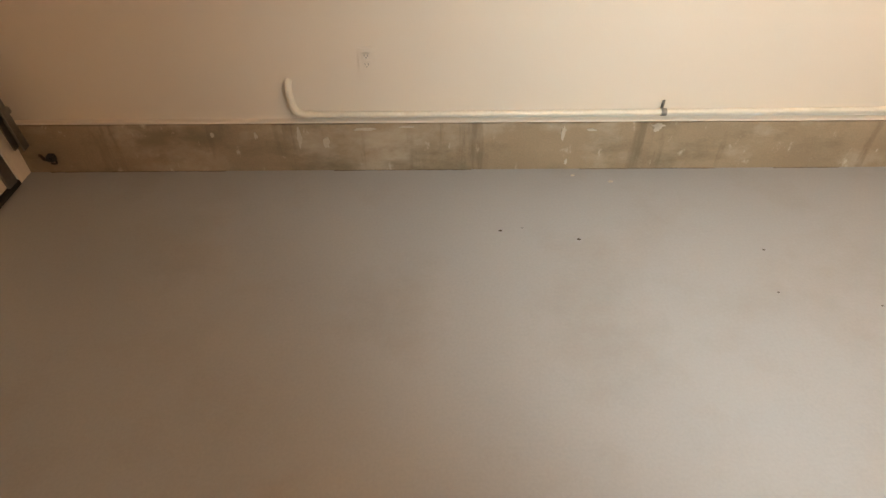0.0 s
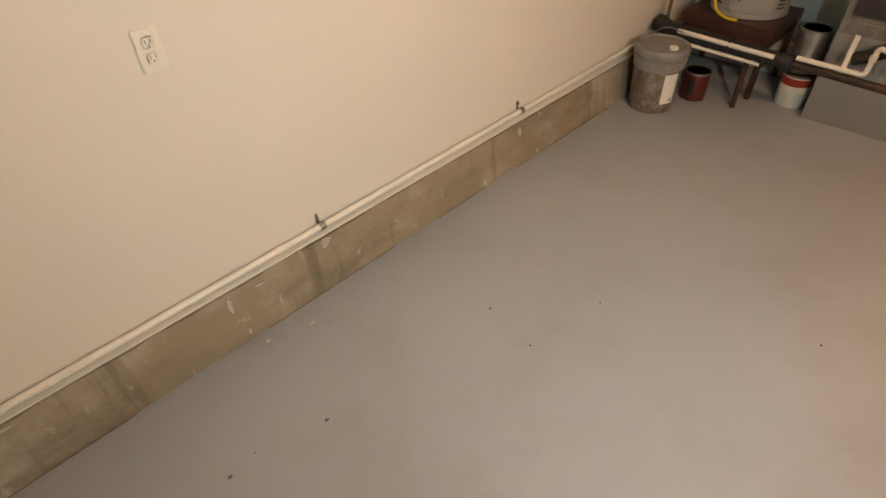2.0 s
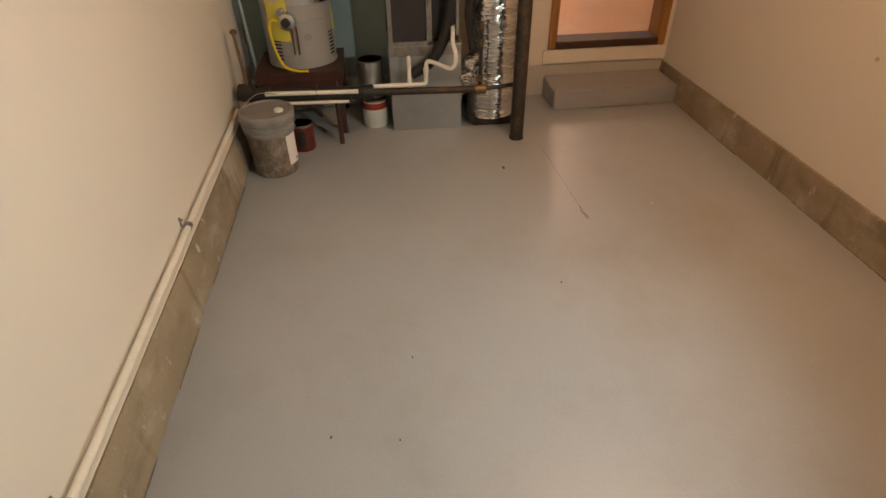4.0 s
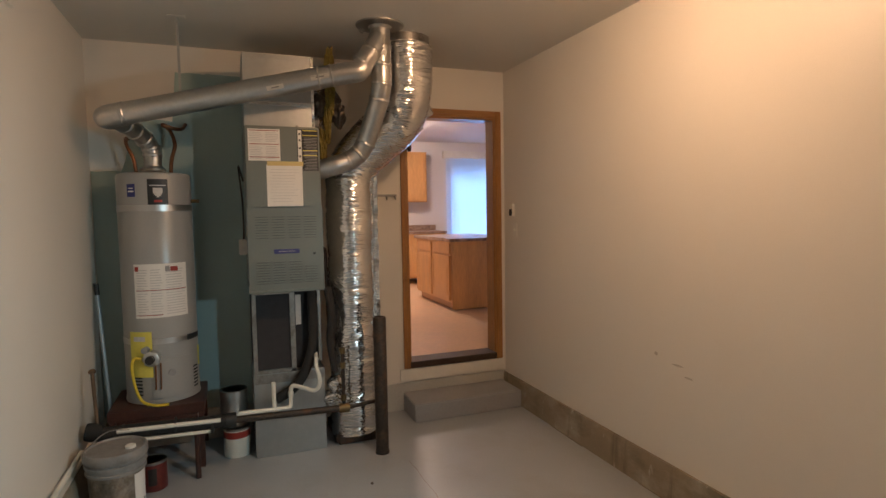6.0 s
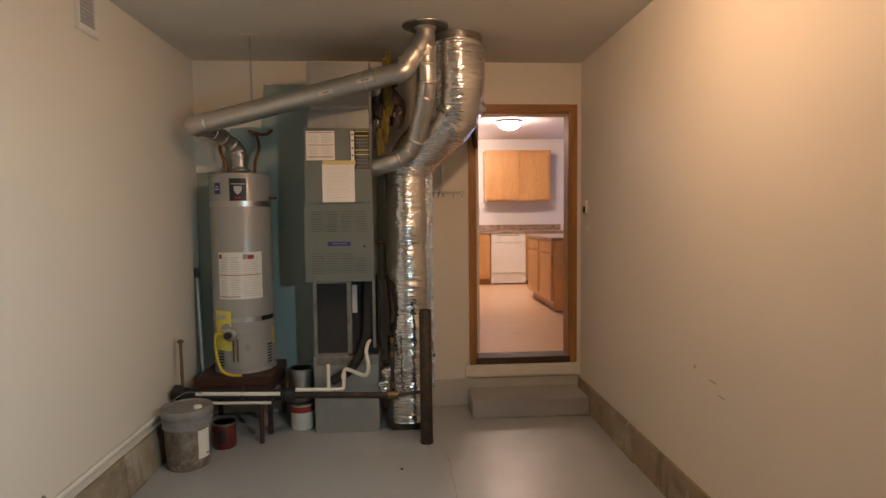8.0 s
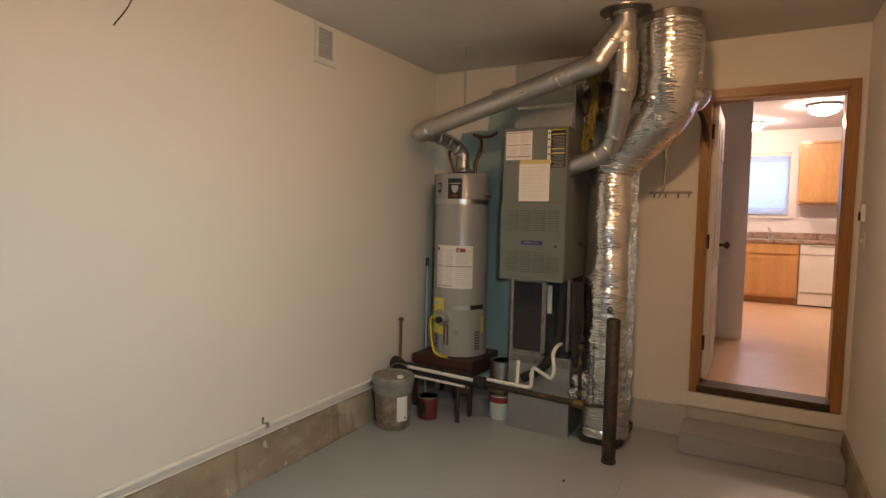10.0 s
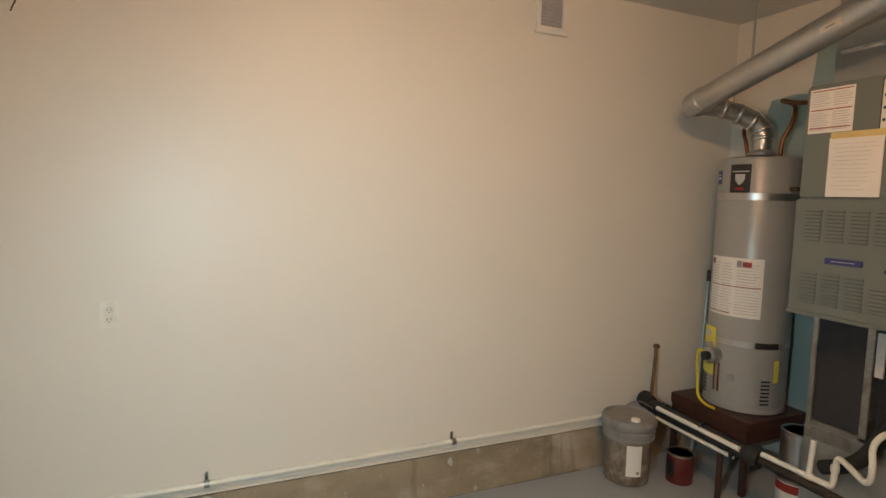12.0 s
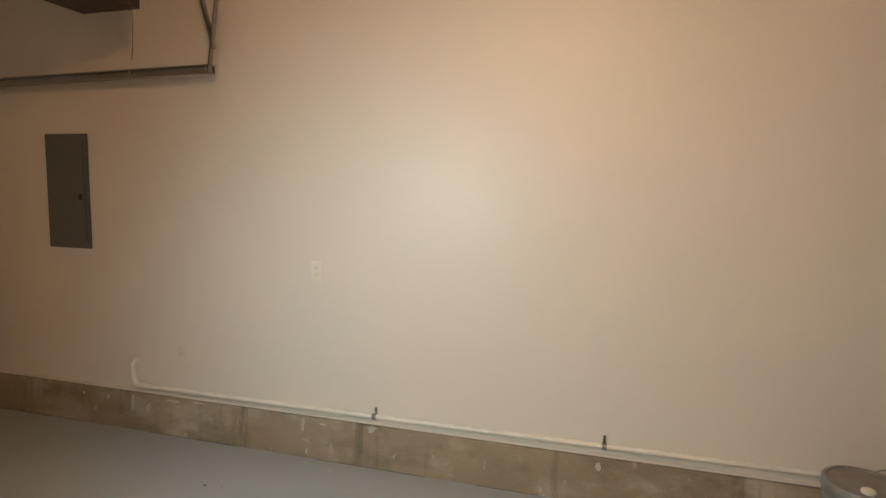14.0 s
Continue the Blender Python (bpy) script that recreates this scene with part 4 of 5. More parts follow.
part("filter", box(B(), -0.505, -0.47, -1.213, -0.997, 0.588, 1.097), M_FILTER_SHADE, fu, "dark mesh air filter")
part("tag", box(B(), -0.515, -0.505, -1.285, -1.25, 0.88, 1.08), M_INK2, fu, "grey printed tag")
part("base", box(B(), -0.52, -0.06, -1.43, -0.968, 0.0, 0.568, 0.004), M_SHEET, fu, "sheet-metal return box on the floor")
part("foil_tape", box(B(), -0.5235, -0.5185, -1.425, -0.975, 0.5, 0.56), M_OLDFOIL, fu, "creased foil tape")
bm = B()
ring_sweep(bm, curve([(-0.5, -1.36, 1.1), (-0.53, -1.36, 0.95), (-0.54, -1.355, 0.75), (-0.56, -1.3, 0.58), (-0.57, -1.22, 0.47), (-0.57, -1.1, 0.40)], 8), 0.033, 14)
part("drain_hose", bm, M_FOAM, fu, "thick black insulated hose")
bm = B()
ring_sweep(bm, curve([(-0.3, -0.955, 1.85), (-0.3, -0.93, 1.95), (-0.32, -0.93, 1.9), (-0.35, -0.945, 1.7), (-0.35, -0.945, 1.5), (-0.33, -0.94, 1.42)], 6), 0.006, 8)
part("cable", bm, M_BLACK, fu, "black cable loop")
part("switch_box", box(B(), -0.45, -0.38, FY0 + 0.001, FY0 + 0.05, 1.36, 1.46, 0.004), M_GALV, fu, "small steel switch box")
bm = B()
rod(bm, (-0.37, -1.418, 1.38), (-0.37, -1.47, 1.38), 0.012, 10)
ring_sweep(bm, curve([(-0.37, -1.46, 1.38), (-0.38, -1.48, 1.36), (-0.4, -1.48, 1.2), (-0.42, -1.48, 0.9), (-0.5, -1.5, 0.7)], 5), 0.011, 10)
part("gas_line", bm, M_IRON, fu, "dark iron gas line")

# furnace flue
ff = thing("furnace_flue", (-0.85, -1.79, 2.2), "galvanised flue rising from the furnace to the ceiling", "flue pipe")
FP = [(-0.60, -1.40, 1.9), (-0.655, -1.5, 1.93), (-0.66, -1.6, 1.965), (-0.675, -1.67, 2.01), (-0.70, -1.715, 2.08), (-0.76, -1.755, 2.22), (-0.815, -1.785, 2.35), (-0.845, -1.795, 2.44), (-0.85, -1.795, 2.55), (-0.85, -1.79, 2.797)]
seamed("pipe", curve(FP, 6), 0.062, ff)
for i, d in ((2, (0, -1, 0.4)), (3, (-0.1, -0.8, 0.7)), (4, (-0.3, -0.4, 1)), (6, (-0.4, -0.2, 1)), (7, (-0.2, -0.1, 1)), (8, (0, 0, 1))):
    crimp(FP[i], d, 0.062, ff)
crimp((-0.85, -1.792, 2.66), (0, 0, 1), 0.064, ff, 0.02)
part("label", box(B(), -0.917, -0.912, -1.815, -1.765, 2.6, 2.63), M_PAPER, ff, "small white sticker")
part("ceiling_flange", lathe(B(), (-0.85, -1.79, H), [(0.066, -0.03), (0.075, -0.014), (0.15, -0.008), (0.152, -0.0005)], 36), M_TRACK, ff, "dull steel ceiling collar")

# ---- foil-wrapped duct ----
du = thing("foil_duct", (-0.41, -1.655, 0), "thick duct wrapped in crinkled silver foil", "duct")


def crinkled(pts, radii, seed, n=84, amp=0.0052):
    bm = ring_sweep(B(), pts, radii, n)
    bm.normal_update()
    moves = []
    for v in bm.verts:
        q = v.co + V(seed, 0, 0)
        crease = abs(noise.noise(V(q.x * 5, q.y * 5, q.z * 44))) + 0.5 * abs(noise.noise(V(q.x * 15, q.y * 15, q.z * 58)))
        moves.append(v.normal * (noise.noise(q * 7) * 0.4 - crease * 1.5) * amp)
    for v, m in zip(bm.verts, moves):
        v.co += m
    return bm


pts = [(-0.41 + 0.004 * math.sin(i * 0.31), -1.655, 0.05 + i * 0.0125) for i in range(153)]
rad = [0.168 + 0.004 * math.sin(i * 0.17) for i in range(153)]
part("riser", crinkled(pts, rad, 2, amp=0.0078), M_FOIL, du, angle=70)
pts = curve([(-0.41, -1.66, 1.9), (-0.425, -1.72, 2.0), (-0.47, -1.84, 2.13), (-0.54, -1.975, 2.27), (-0.6, -2.015, 2.42), (-0.63, -2.02, 2.55), (-0.635, -2.02, 2.65), (-0.635, -2.02, 2.745)], 14)
rad = [0.168 + 0.022 * min(1, i / 40) - (0.012 if i > 95 else 0) for i in range(len(pts))]
part("offset_bend", crinkled(pts, rad, 5, amp=0.006), M_FOIL, du, angle=70)
bm = B()
prev = None
for i in range(120):
    z = 0.3 + i * 0.0135
    w = 0.2 + 0.006 * noise.noise(V(z * 9, 3, 0)) + 0.004 * noise.noise(V(z * 31, 8, 0))
    s = 0.006 * noise.noise(V(z * 12, 5, 4))
    cur = [bm.verts.new((-0.41 - r * 0.36 + s * k, -1.655 - r * 0.93 - s * k, z)) for k, r in enumerate((0.15, 0.178, w))]
    cur += [bm.verts.new((-0.41 - r * 0.36 + s * k + 0.004, -1.655 - r * 0.93 - s * k + 0.001, z)) for k, r in ((2, w), (1, 0.178), (0, 0.15))]
    if prev:
        for j in range(6):
            bm.faces.new((prev[j], cur[j], cur[(j + 1) % 6], prev[(j + 1) % 6]))
    prev = cur
part("tape_seam", bm, M_FOIL, du, "folded foil tape seam", angle=70)
part("ceiling_collar", lathe(B(), (-0.635, -2.02, 2.7), [(0.165, 0.0), (0.165, 0.098)], 36), M_OLDFOIL, du, "taped collar at the ceiling")
part("foot", box(B(), -0.53, -0.1, -1.8, -1.5, 0.0, 0.09, 0.02), M_IRON, du, "dark metal boot at the floor")
for p in ((-0.7, -1.95, 2.3), (-0.62, -2.14, 2.33), (-0.6, -2.07, 2.22), (-0.66, -1.99, 2.19), (-0.55, -1.78, 2.05), (-0.52, -1.52, 0.44), (-0.5, -1.49, 0.34)):
    bm = B()
    a = bmesh.ops.create_icosphere(bm, subdivisions=3, radius=0.075)
    for v in a["verts"]:
        v.co = V(v.co.x * 0.6, v.co.y, v.co.z * 0.8) * (1 + 0.4 * noise.noise(v.co * 22 + Vector(p))) + Vector(p)
    part("bunched_foil", bm, M_FOIL, du, "crumpled patch of foil tape", angle=80)
part("loose_flap", crinkled(curve([(-0.42, -2.11, 2.28), (-0.36, -2.17, 2.33), (-0.34, -2.2, 2.4)], 5), [0.05, 0.05, 0.052, 0.055, 0.055, 0.055, 0.055, 0.055, 0.052, 0.05, 0.045], 7, 20, 0.006), M_FOIL, du, "loose foil end", angle=70)
# Added filler: its dark foil colour stands for the shaded gap here.
bm = crinkled([(-0.1 - 0.012 * i, -1.52, 2.41) for i in range(19)], [0.145 - 0.0012 * i for i in range(19)], 11, 40, 0.02)
part("gap_shade_filler", bm, M_GAPFOIL, du, "crumpled foil filler coloured dark for the shaded gap by the plenum", angle=70)
for p, s in (((-0.43, -1.44, 2.5), 0.05), ((-0.44, -1.47, 2.36), 0.055), ((-0.42, -1.45, 2.24), 0.04), ((-0.4, -1.56, 2.58), 0.06), ((-0.42, -1.6, 2.3), 0.06)):
    bm = B()
    a = bmesh.ops.create_icosphere(bm, subdivisions=4, radius=s)
    for v in a["verts"]:
        v.co = V(v.co.x * 0.6, v.co.y * 0.7, v.co.z * 1.3) * (1 + 0.5 * noise.noise(v.co * 30 + Vector(p))) + Vector(p)
    part("bunched_foil", bm, M_FOIL if s < 0.052 else M_GAPFOIL, du, "crumpled patch of foil tape", angle=80)

ch = thing("ceiling_hook", (-0.82, -1.68, H), "small steel screw eye in the ceiling", "hook")
part("eye", ring_sweep(B(), [(-0.82, -1.68 + 0.014 * math.cos(a), H - 0.034 + 0.014 * math.sin(a)) for a in [i * math.pi / 8 for i in range(17)]], 0.003, 8), M_CHROME, ch)
part("shank", rod(B(), (-0.82, -1.68, H - 0.02), (-0.82, -1.68, H - 0.0005), 0.003, 8), M_CHROME, ch)
iw = B()
for k, (p, s) in enumerate((((-0.47, -1.53, 2.58), (0.03, 0.035, 0.15)), ((-0.47, -1.53, 2.42), (0.03, 0.03, 0.13)), ((-0.46, -1.51, 2.24), (0.03, 0.025, 0.14)), ((-0.45, -1.47, 2.05), (0.04, 0.03, 0.14)))):
    a = bmesh.ops.create_icosphere(iw, subdivisions=4, radius=1)
    for v in a["verts"]:
        q = v.co.copy()
        v.co = V(q.x * s[0], q.y * s[1], q.z * s[2]) * (1 + 0.45 * noise.noise(q * 3 + V(k, 0, 0)) + 0.15 * noise.noise(q * 11)) + Vector(p)
solid("insulation_wool", iw, M_INSUL, "torn yellow glass-wool insulation beside the furnace", "insulation")

dp = thing("torn_strip", (-0.2, -2.18, 2.2), "dark strip hanging from the foil duct by the door", "strip")
bm = B()
ring_sweep(bm, curve([(-0.3, -2.14, 2.3), (-0.2, -2.17, 2.27), (-0.13, -2.19, 2.2), (-0.11, -2.205, 2.1)], 5), [0.006, 0.008, 0.01, 0.012, 0.014, 0.015, 0.016, 0.017, 0.018, 0.019, 0.02, 0.02, 0.02, 0.019, 0.018, 0.012], 8)
part("strip", bm, M_WOOD_DARK, dp)

hk = thing("hook_rail", (-0.02, -1.97, 1.76), "small steel hook rail on the wall by the duct", "hooks")
part("rail", box(B(), -0.012, 0.0, -2.12, -1.83, 1.75, 1.768, 0.002), M_TRACK, hk)
for y in (-1.87, -1.95, -2.03, -2.1):
    part("hook", ring_sweep(B(), curve([(-0.01, y, 1.755), (-0.035, y, 1.735), (-0.045, y, 1.725), (-0.05, y, 1.745)], 4), 0.005, 8), M_TRACK, hk)
fs = B()
ring_sweep(fs, curve([(-0.1, -1.93, 2.16), (-0.07, -1.935, 2.08), (-0.05, -1.94, 1.95), (-0.04, -1.93, 1.8), (-0.035, -1.9, 1.72)], 6), [0.03, 0.032, 0.03, 0.026, 0.02, 0.017, 0.015, 0.013, 0.012, 0.011, 0.01, 0.01, 0.01, 0.01, 0.01, 0.009, 0.009, 0.009, 0.008, 0.008, 0.008, 0.007, 0.006, 0.005, 0.003], 10)
a = bmesh.ops.create_icosphere(fs, subdivisions=3, radius=0.045)
for v in a["verts"]:
    v.co = V(v.co.x * 0.6, v.co.y, v.co.z * 1.2) * (1 + 0.6 * noise.noise(v.co * 40)) + V(-0.075, -1.935, 2.13)
solid("foil_scrap", fs, M_FOIL, "twisted scrap of foil tape hanging on the wall", "foil", base=(-0.05, -1.93, 1.76))

# ---- pipes in front ----
gp = thing("guard_pipe", (-0.64, -0.8, 0.3), "dark iron pipe run partly sleeved in black foam", "pipe")
part("iron_run", rod(B(), (-0.668, -0.07, 0.36), (-0.633, -1.56, 0.305), 0.022, 16), M_IRON, gp)
part("foam_sleeve", ring_sweep(B(), [(-0.668, -0.10, 0.362), (-0.663, -0.3, 0.355), (-0.652, -0.8, 0.336)], [0.04, 0.042, 0.04], 18), M_FOAM, gp, "black foam sleeve")
part("end_cap", ring_sweep(B(), [(-0.665, -0.04, 0.385), (-0.668, -0.07, 0.38), (-0.67, -0.12, 0.37)], [0.05, 0.054, 0.042], 18), M_FOAM, gp, "black end cap")
part("coupling", ring_sweep(B(), [(-0.652, -0.79, 0.336), (-0.65, -0.85, 0.334)], 0.047, 18), M_BLACK, gp, "black coupling")
for y in (-0.22, -0.5):
    part("tie", ring_sweep(B(), [(-0.664, y, 0.357), (-0.664, y - 0.012, 0.357)], 0.046, 18), M_BLACK, gp)
part("tee", ring_sweep(B(), [(-0.635, -1.5, 0.307), (-0.633, -1.57, 0.305)], 0.032, 16), M_BRASS, gp, "tarnished brass tee")
part("stub", rod(B(), (-0.633, -1.56, 0.305), (-0.64, -1.75, 0.325), 0.013, 12), M_IRON, gp)
part("riser", rod(B(), (-0.634, -1.535, 0.305), (-0.634, -1.535, 0.72), 0.013, 12), M_IRON, gp)
for z in (0.36, 0.58, 0.68):
    part("fitting", rod(B(), (-0.634, -1.535, z), (-0.634, -1.535, z + 0.04), 0.019, 12), M_BRASS, gp)
part("leg", rod(B(), (-0.655, -0.62, 0.0), (-0.655, -0.62, 0.335), 0.016, 12), M_STAND, gp, "brown support leg")

cp = thing("condensate_pipe", (-0.65, -0.7, 0.35), "white plastic drain pipe with bends along the iron pipe", "pipe")
part("run", rod(B(), (-0.706, -0.2, 0.378), (-0.69, -0.76, 0.357), 0.0135, 12), M_PVC, cp)
part("run", rod(B(), (-0.66, -0.86, 0.372), (-0.63, -1.178, 0.356), 0.0135, 12), M_PVC, cp)
part("riser", rod(B(), (-0.638, -1.084, 0.362), (-0.62, -1.084, 0.535), 0.013, 12), M_PVC, cp)
part("bend", ring_sweep(B(), curve([(-0.632, -1.165, 0.357), (-0.63, -1.187, 0.37), (-0.625, -1.19, 0.44), (-0.625, -1.195, 0.485), (-0.63, -1.215, 0.498), (-0.65, -1.28, 0.478), (-0.67, -1.335, 0.462), (-0.685, -1.365, 0.49), (-0.69, -1.37, 0.55), (-0.67, -1.355, 0.62), (-0.63, -1.36, 0.665), (-0.54, -1.37, 0.68)], 5), 0.0135, 12), M_PVC, cp)
for a, b in (((-0.636, -1.07, 0.361), (-0.634, -1.098, 0.36)), ((-0.626, -1.19, 0.43), (-0.626, -1.19, 0.46))):
    part("joint", rod(B(), a, b, 0.018, 12), M_PVC, cp)
lp = thing("lower_pipe", (-0.72, -0.4, 0.3), "thin white pipe below the black sleeve", "pipe")
part("run", rod(B(), (-0.705, -0.14, 0.315), (-0.68, -0.72, 0.292), 0.010, 10), M_PVC, lp)
part("clip", box(B(), -0.7, -0.66, -0.72, -0.7, 0.285, 0.33, 0.003), M_BLACK, lp)
part("clip", box(B(), -0.71, -0.67, -0.17, -0.15, 0.305, 0.34, 0.003), M_BLACK, lp)

hz = B()
for k in range(4):
    ring_sweep(hz, curve([(-0.56 + 0.02 * k, -1.45 - 0.012 * k, 1.12), (-0.6 + 0.015 * k, -1.47 - 0.012 * k, 0.95 - 0.03 * k), (-0.57 + 0.02 * k, -1.46 - 0.01 * k, 0.75), (-0.6, -1.49, 0.55 + 0.02 * k)], 6), 0.02 - 0.003 * k, 10)
solid("line_set", hz, M_FOAM, "bundle of black insulated lines between furnace and duct", "hoses", base=(-0.58, -1.47, 0.55))

# ---- kitchen beyond the door ----
KF, KC = 0.38, 2.92
KX, KY0, KY1 = 5.45, -6.6, -0.9
structure("kitchen_floor", box(B(), 0.125, KX + T, KY0 - T, KY1 + T, KF - 0.1, KF), M_VINYL, "beige patterned vinyl kitchen floor", "floor")
structure("kitchen_ceiling", box(B(), 0.125, KX + T, KY0 - T, KY1 + T, KC, KC + 0.1), M_KWALL, "white kitchen ceiling", "ceiling")
structure("kitchen_wall_north", box(B(), T, KX + T, KY1, KY1 + T, KF, KC), M_KWALL, "white kitchen wall", "wall")
structure("kitchen_wall_south", box(B(), T, KX + T, KY0 - T, KY0, KF, KC), M_KWALL, "white kitchen wall", "wall")
WY0, WY1, WZ0, WZ1 = -2.94, -2.16, 1.63, 2.58      # window
SY0, SY1, SZ1 = -6.3, -4.72, 2.62                 # patio door
bm = B()
box(bm, KX, KX + T, WY1, KY1, KF, KC)
box(bm, KX, KX + T, WY0, WY1, KF, WZ0)
box(bm, KX, KX + T, WY0, WY1, WZ1, KC)
box(bm, KX, KX + T, SY1, WY0, KF, KC)
box(bm, KX, KX + T, SY0, SY1, SZ1, KC)
box(bm, KX, KX + T, KY0, SY0, KF, KC)
structure("kitchen_wall_east", bm, M_KWALL, "white kitchen wall with window and patio door", "wall")
structure("kitchen_partition", box(B(), 1.93, 2.05, -2.45, KY1, KF, KC), M_KWALL, "white partition wall end in the kitchen", "wall")
structure("baseboard", box(B(), 1.915, 1.929, -2.45, KY1, KF, KF + 0.085, 0.003), M_WHITE, "white baseboard", "baseboard")
kw = thing("wall_switch", (1.925, -2.345, 1.55), "white switch plate on the partition", "switch")
part("plate", box(B(), 1.922, 1.929, -2.385, -2.305, 1.5, 1.62, 0.003), M_PVC, kw)
part("toggle", box(B(), 1.91, 1.923, -2.35, -2.34, 1.55, 1.57), M_PVC, kw)


def frame_ring(y0, y1, z0, z1, w, x0, x1):
    bm = B()
    box(bm, x0, x1, y0, y1, z0, z0 + w)
    box(bm, x0, x1, y0, y1, z1 - w, z1)
    box(bm, x0, x1, y0, y0 + w, z0 + w, z1 - w)
    box(bm, x0, x1, y1 - w, y1, z0 + w, z1 - w)
    return bm


w1 = thing("window_1", (KX, -2.6, WZ0), "kitchen window with closed white blinds lit by daylight", "window", kind="structure")
part("window_frame", frame_ring(WY0, WY1, WZ0, WZ1, 0.04, KX + 0.05, KX + 0.1), M_WHITE, w1)
p = part("pane", box(B(), KX + 0.07, KX + 0.076, WY0 + 0.04, WY1 - 0.04, WZ0 + 0.04, WZ1 - 0.04), M_GLASS, w1)
p.visible_shadow = False
part("window_sill", box(B(), KX - 0.04, KX + 0.05, WY0 - 0.03, WY1 + 0.03, WZ0 - 0.03, WZ0, 0.004), M_WHITE, w1)
part("headrail", box(B(), KX + 0.0, KX + 0.045, WY0 + 0.01, WY1 - 0.01, WZ1 - 0.05, WZ1 - 0.005, 0.003), M_WHITE, w1)
for i in range(32):
    z = WZ0 + 0.03 + i * 0.0275
    bm = B()
    v = [bm.verts.new(q) for q in ((KX + 0.012, WY0 + 0.015, z), (KX + 0.012, WY1 - 0.015, z), (KX + 0.034, WY1 - 0.015, z + 0.026), (KX + 0.034, WY0 + 0.015, z + 0.026))]
    f = bm.faces.new(v)
    bmesh.ops.solidify(bm, geom=[f], thickness=0.001)
    part("slat", bm, M_BLIND, w1)

pt = thing("window_2", (KX, -5.3, KF), "patio door behind closed white vertical blinds", "window", kind="structure")
part("door_frame", frame_ring(SY0, SY1, KF, SZ1, 0.05, KX + 0.03, KX + 0.1), M_WHITE, pt)
p = part("pane", box(B(), KX + 0.06, KX + 0.068, SY0 + 0.05, SY1 - 0.05, KF + 0.05, SZ1 - 0.05), M_GLASS, pt)
p.visible_shadow = False
part("valance", box(B(), KX - 0.1, KX - 0.001, SY0 - 0.05, SY1 + 0.12, SZ1 + 0.0, SZ1 + 0.13, 0.004), M_WHITE, pt)
for i in range(19):
    y = SY0 + 0.06 + i * 0.083
    bm = B()
    v = [bm.verts.new(q) for q in ((KX - 0.06, y, KF + 0.03), (KX - 0.035, y + 0.088, KF + 0.03), (KX - 0.035, y + 0.088, SZ1 + 0.01), (KX - 0.06, y, SZ1 + 0.01))]
    f = bm.faces.new(v)
    bmesh.ops.solidify(bm, geom=[f], thickness=0.001)
    part("slat", bm, M_BLIND, pt)

structure("ground", box(B(), KX + T, 60, -40, 40, -0.6, -0.2), mat("outdoor_ground", (0.2, 0.2, 0.16), 0.9, 0, 0.2, 0.5, 6, 0.3), "plain ground outside the house", "ground")


def cabinet_front(parent, axis, f, a0, a1, z0, z1, out, drawer=False):
    """A framed cabinet door (or drawer front) with a raised field. axis 'x': faces along x at x=f, spans y a0..a1."""
    def bx(u0, u1, w0, w1, d0, d1, bev=0.003):
        lo, hi = sorted((f + out * d0, f + out * d1))
        return box(B(), lo, hi, u0, u1, w0, w1, bev) if axis == "x" else box(B(), u0, u1, lo, hi, w0, w1, bev)
    d = part("drawer_front" if drawer else "door", bx(a0, a1, z0, z1, 0.0, 0.018), M_CAB, parent)
    if not drawer:
        part("rail", bx(a0, a1, z1 - 0.055, z1, 0.0175, 0.024), M_CAB, d)
        part("rail", bx(a0, a1, z0, z0 + 0.055, 0.0175, 0.024), M_CAB, d)
        part("stile", bx(a0, a0 + 0.055, z0 + 0.055, z1 - 0.055, 0.0175, 0.024), M_CAB, d)
        part("stile", bx(a1 - 0.055, a1, z0 + 0.055, z1 - 0.055, 0.0175, 0.024), M_CAB, d)
        part("field", bx(a0 + 0.075, a1 - 0.075, z0 + 0.075, z1 - 0.075, 0.0175, 0.023, 0.004), M_CAB, d)
    return d


BF = 4.86
CT = KF + 0.91
for y0, y1 in ((-3.07, -2.17),):
    cb = thing("base_cabinet", (BF + 0.3, (y0 + y1) / 2, KF), "honey maple sink base cabinet with panelled doors", "cabinet")
    part("body", box(B(), BF, KX - 0.002, y0, y1, KF + 0.1, CT - 0.04), M_CAB, cb)
    part("toe_kick", box(B(), BF + 0.06, KX - 0.01, y0, y1, KF, KF + 0.1), M_OAK_H, cb)
    cabinet_front(cb, "x", BF, y0 + 0.03, y1 - 0.03, CT - 0.19, CT - 0.055, -1, True)
    m = (y0 + y1) / 2
    cabinet_front(cb, "x", BF, y0 + 0.03, m - 0.03, KF + 0.13, CT - 0.215, -1)
    cabinet_front(cb, "x", BF, m + 0.01, y1 - 0.03, KF + 0.13, CT - 0.215, -1)
dw = thing("dishwasher", (BF + 0.3, -3.38, KF), "white built-in dishwasher under the worktop", "dishwasher")
part("body", box(B(), BF + 0.02, KX - 0.002, -3.68, -3.08, KF + 0.02, CT - 0.045), M_WHITE, dw)
part("door", box(B(), BF - 0.02, BF + 0.02, -3.675, -3.085, KF + 0.2, CT - 0.19, 0.006), M_WHITE, dw)
ctl = part("control_panel", box(B(), BF - 0.025, BF + 0.02, -3.675, -3.085, CT - 0.185, CT - 0.05, 0.006), M_WHITE, dw)
part("pocket_handle", box(B(), BF - 0.028, BF - 0.02, -3.57, -3.19, CT - 0.075, CT - 0.062), M_INK, ctl, "dark pocket handle")
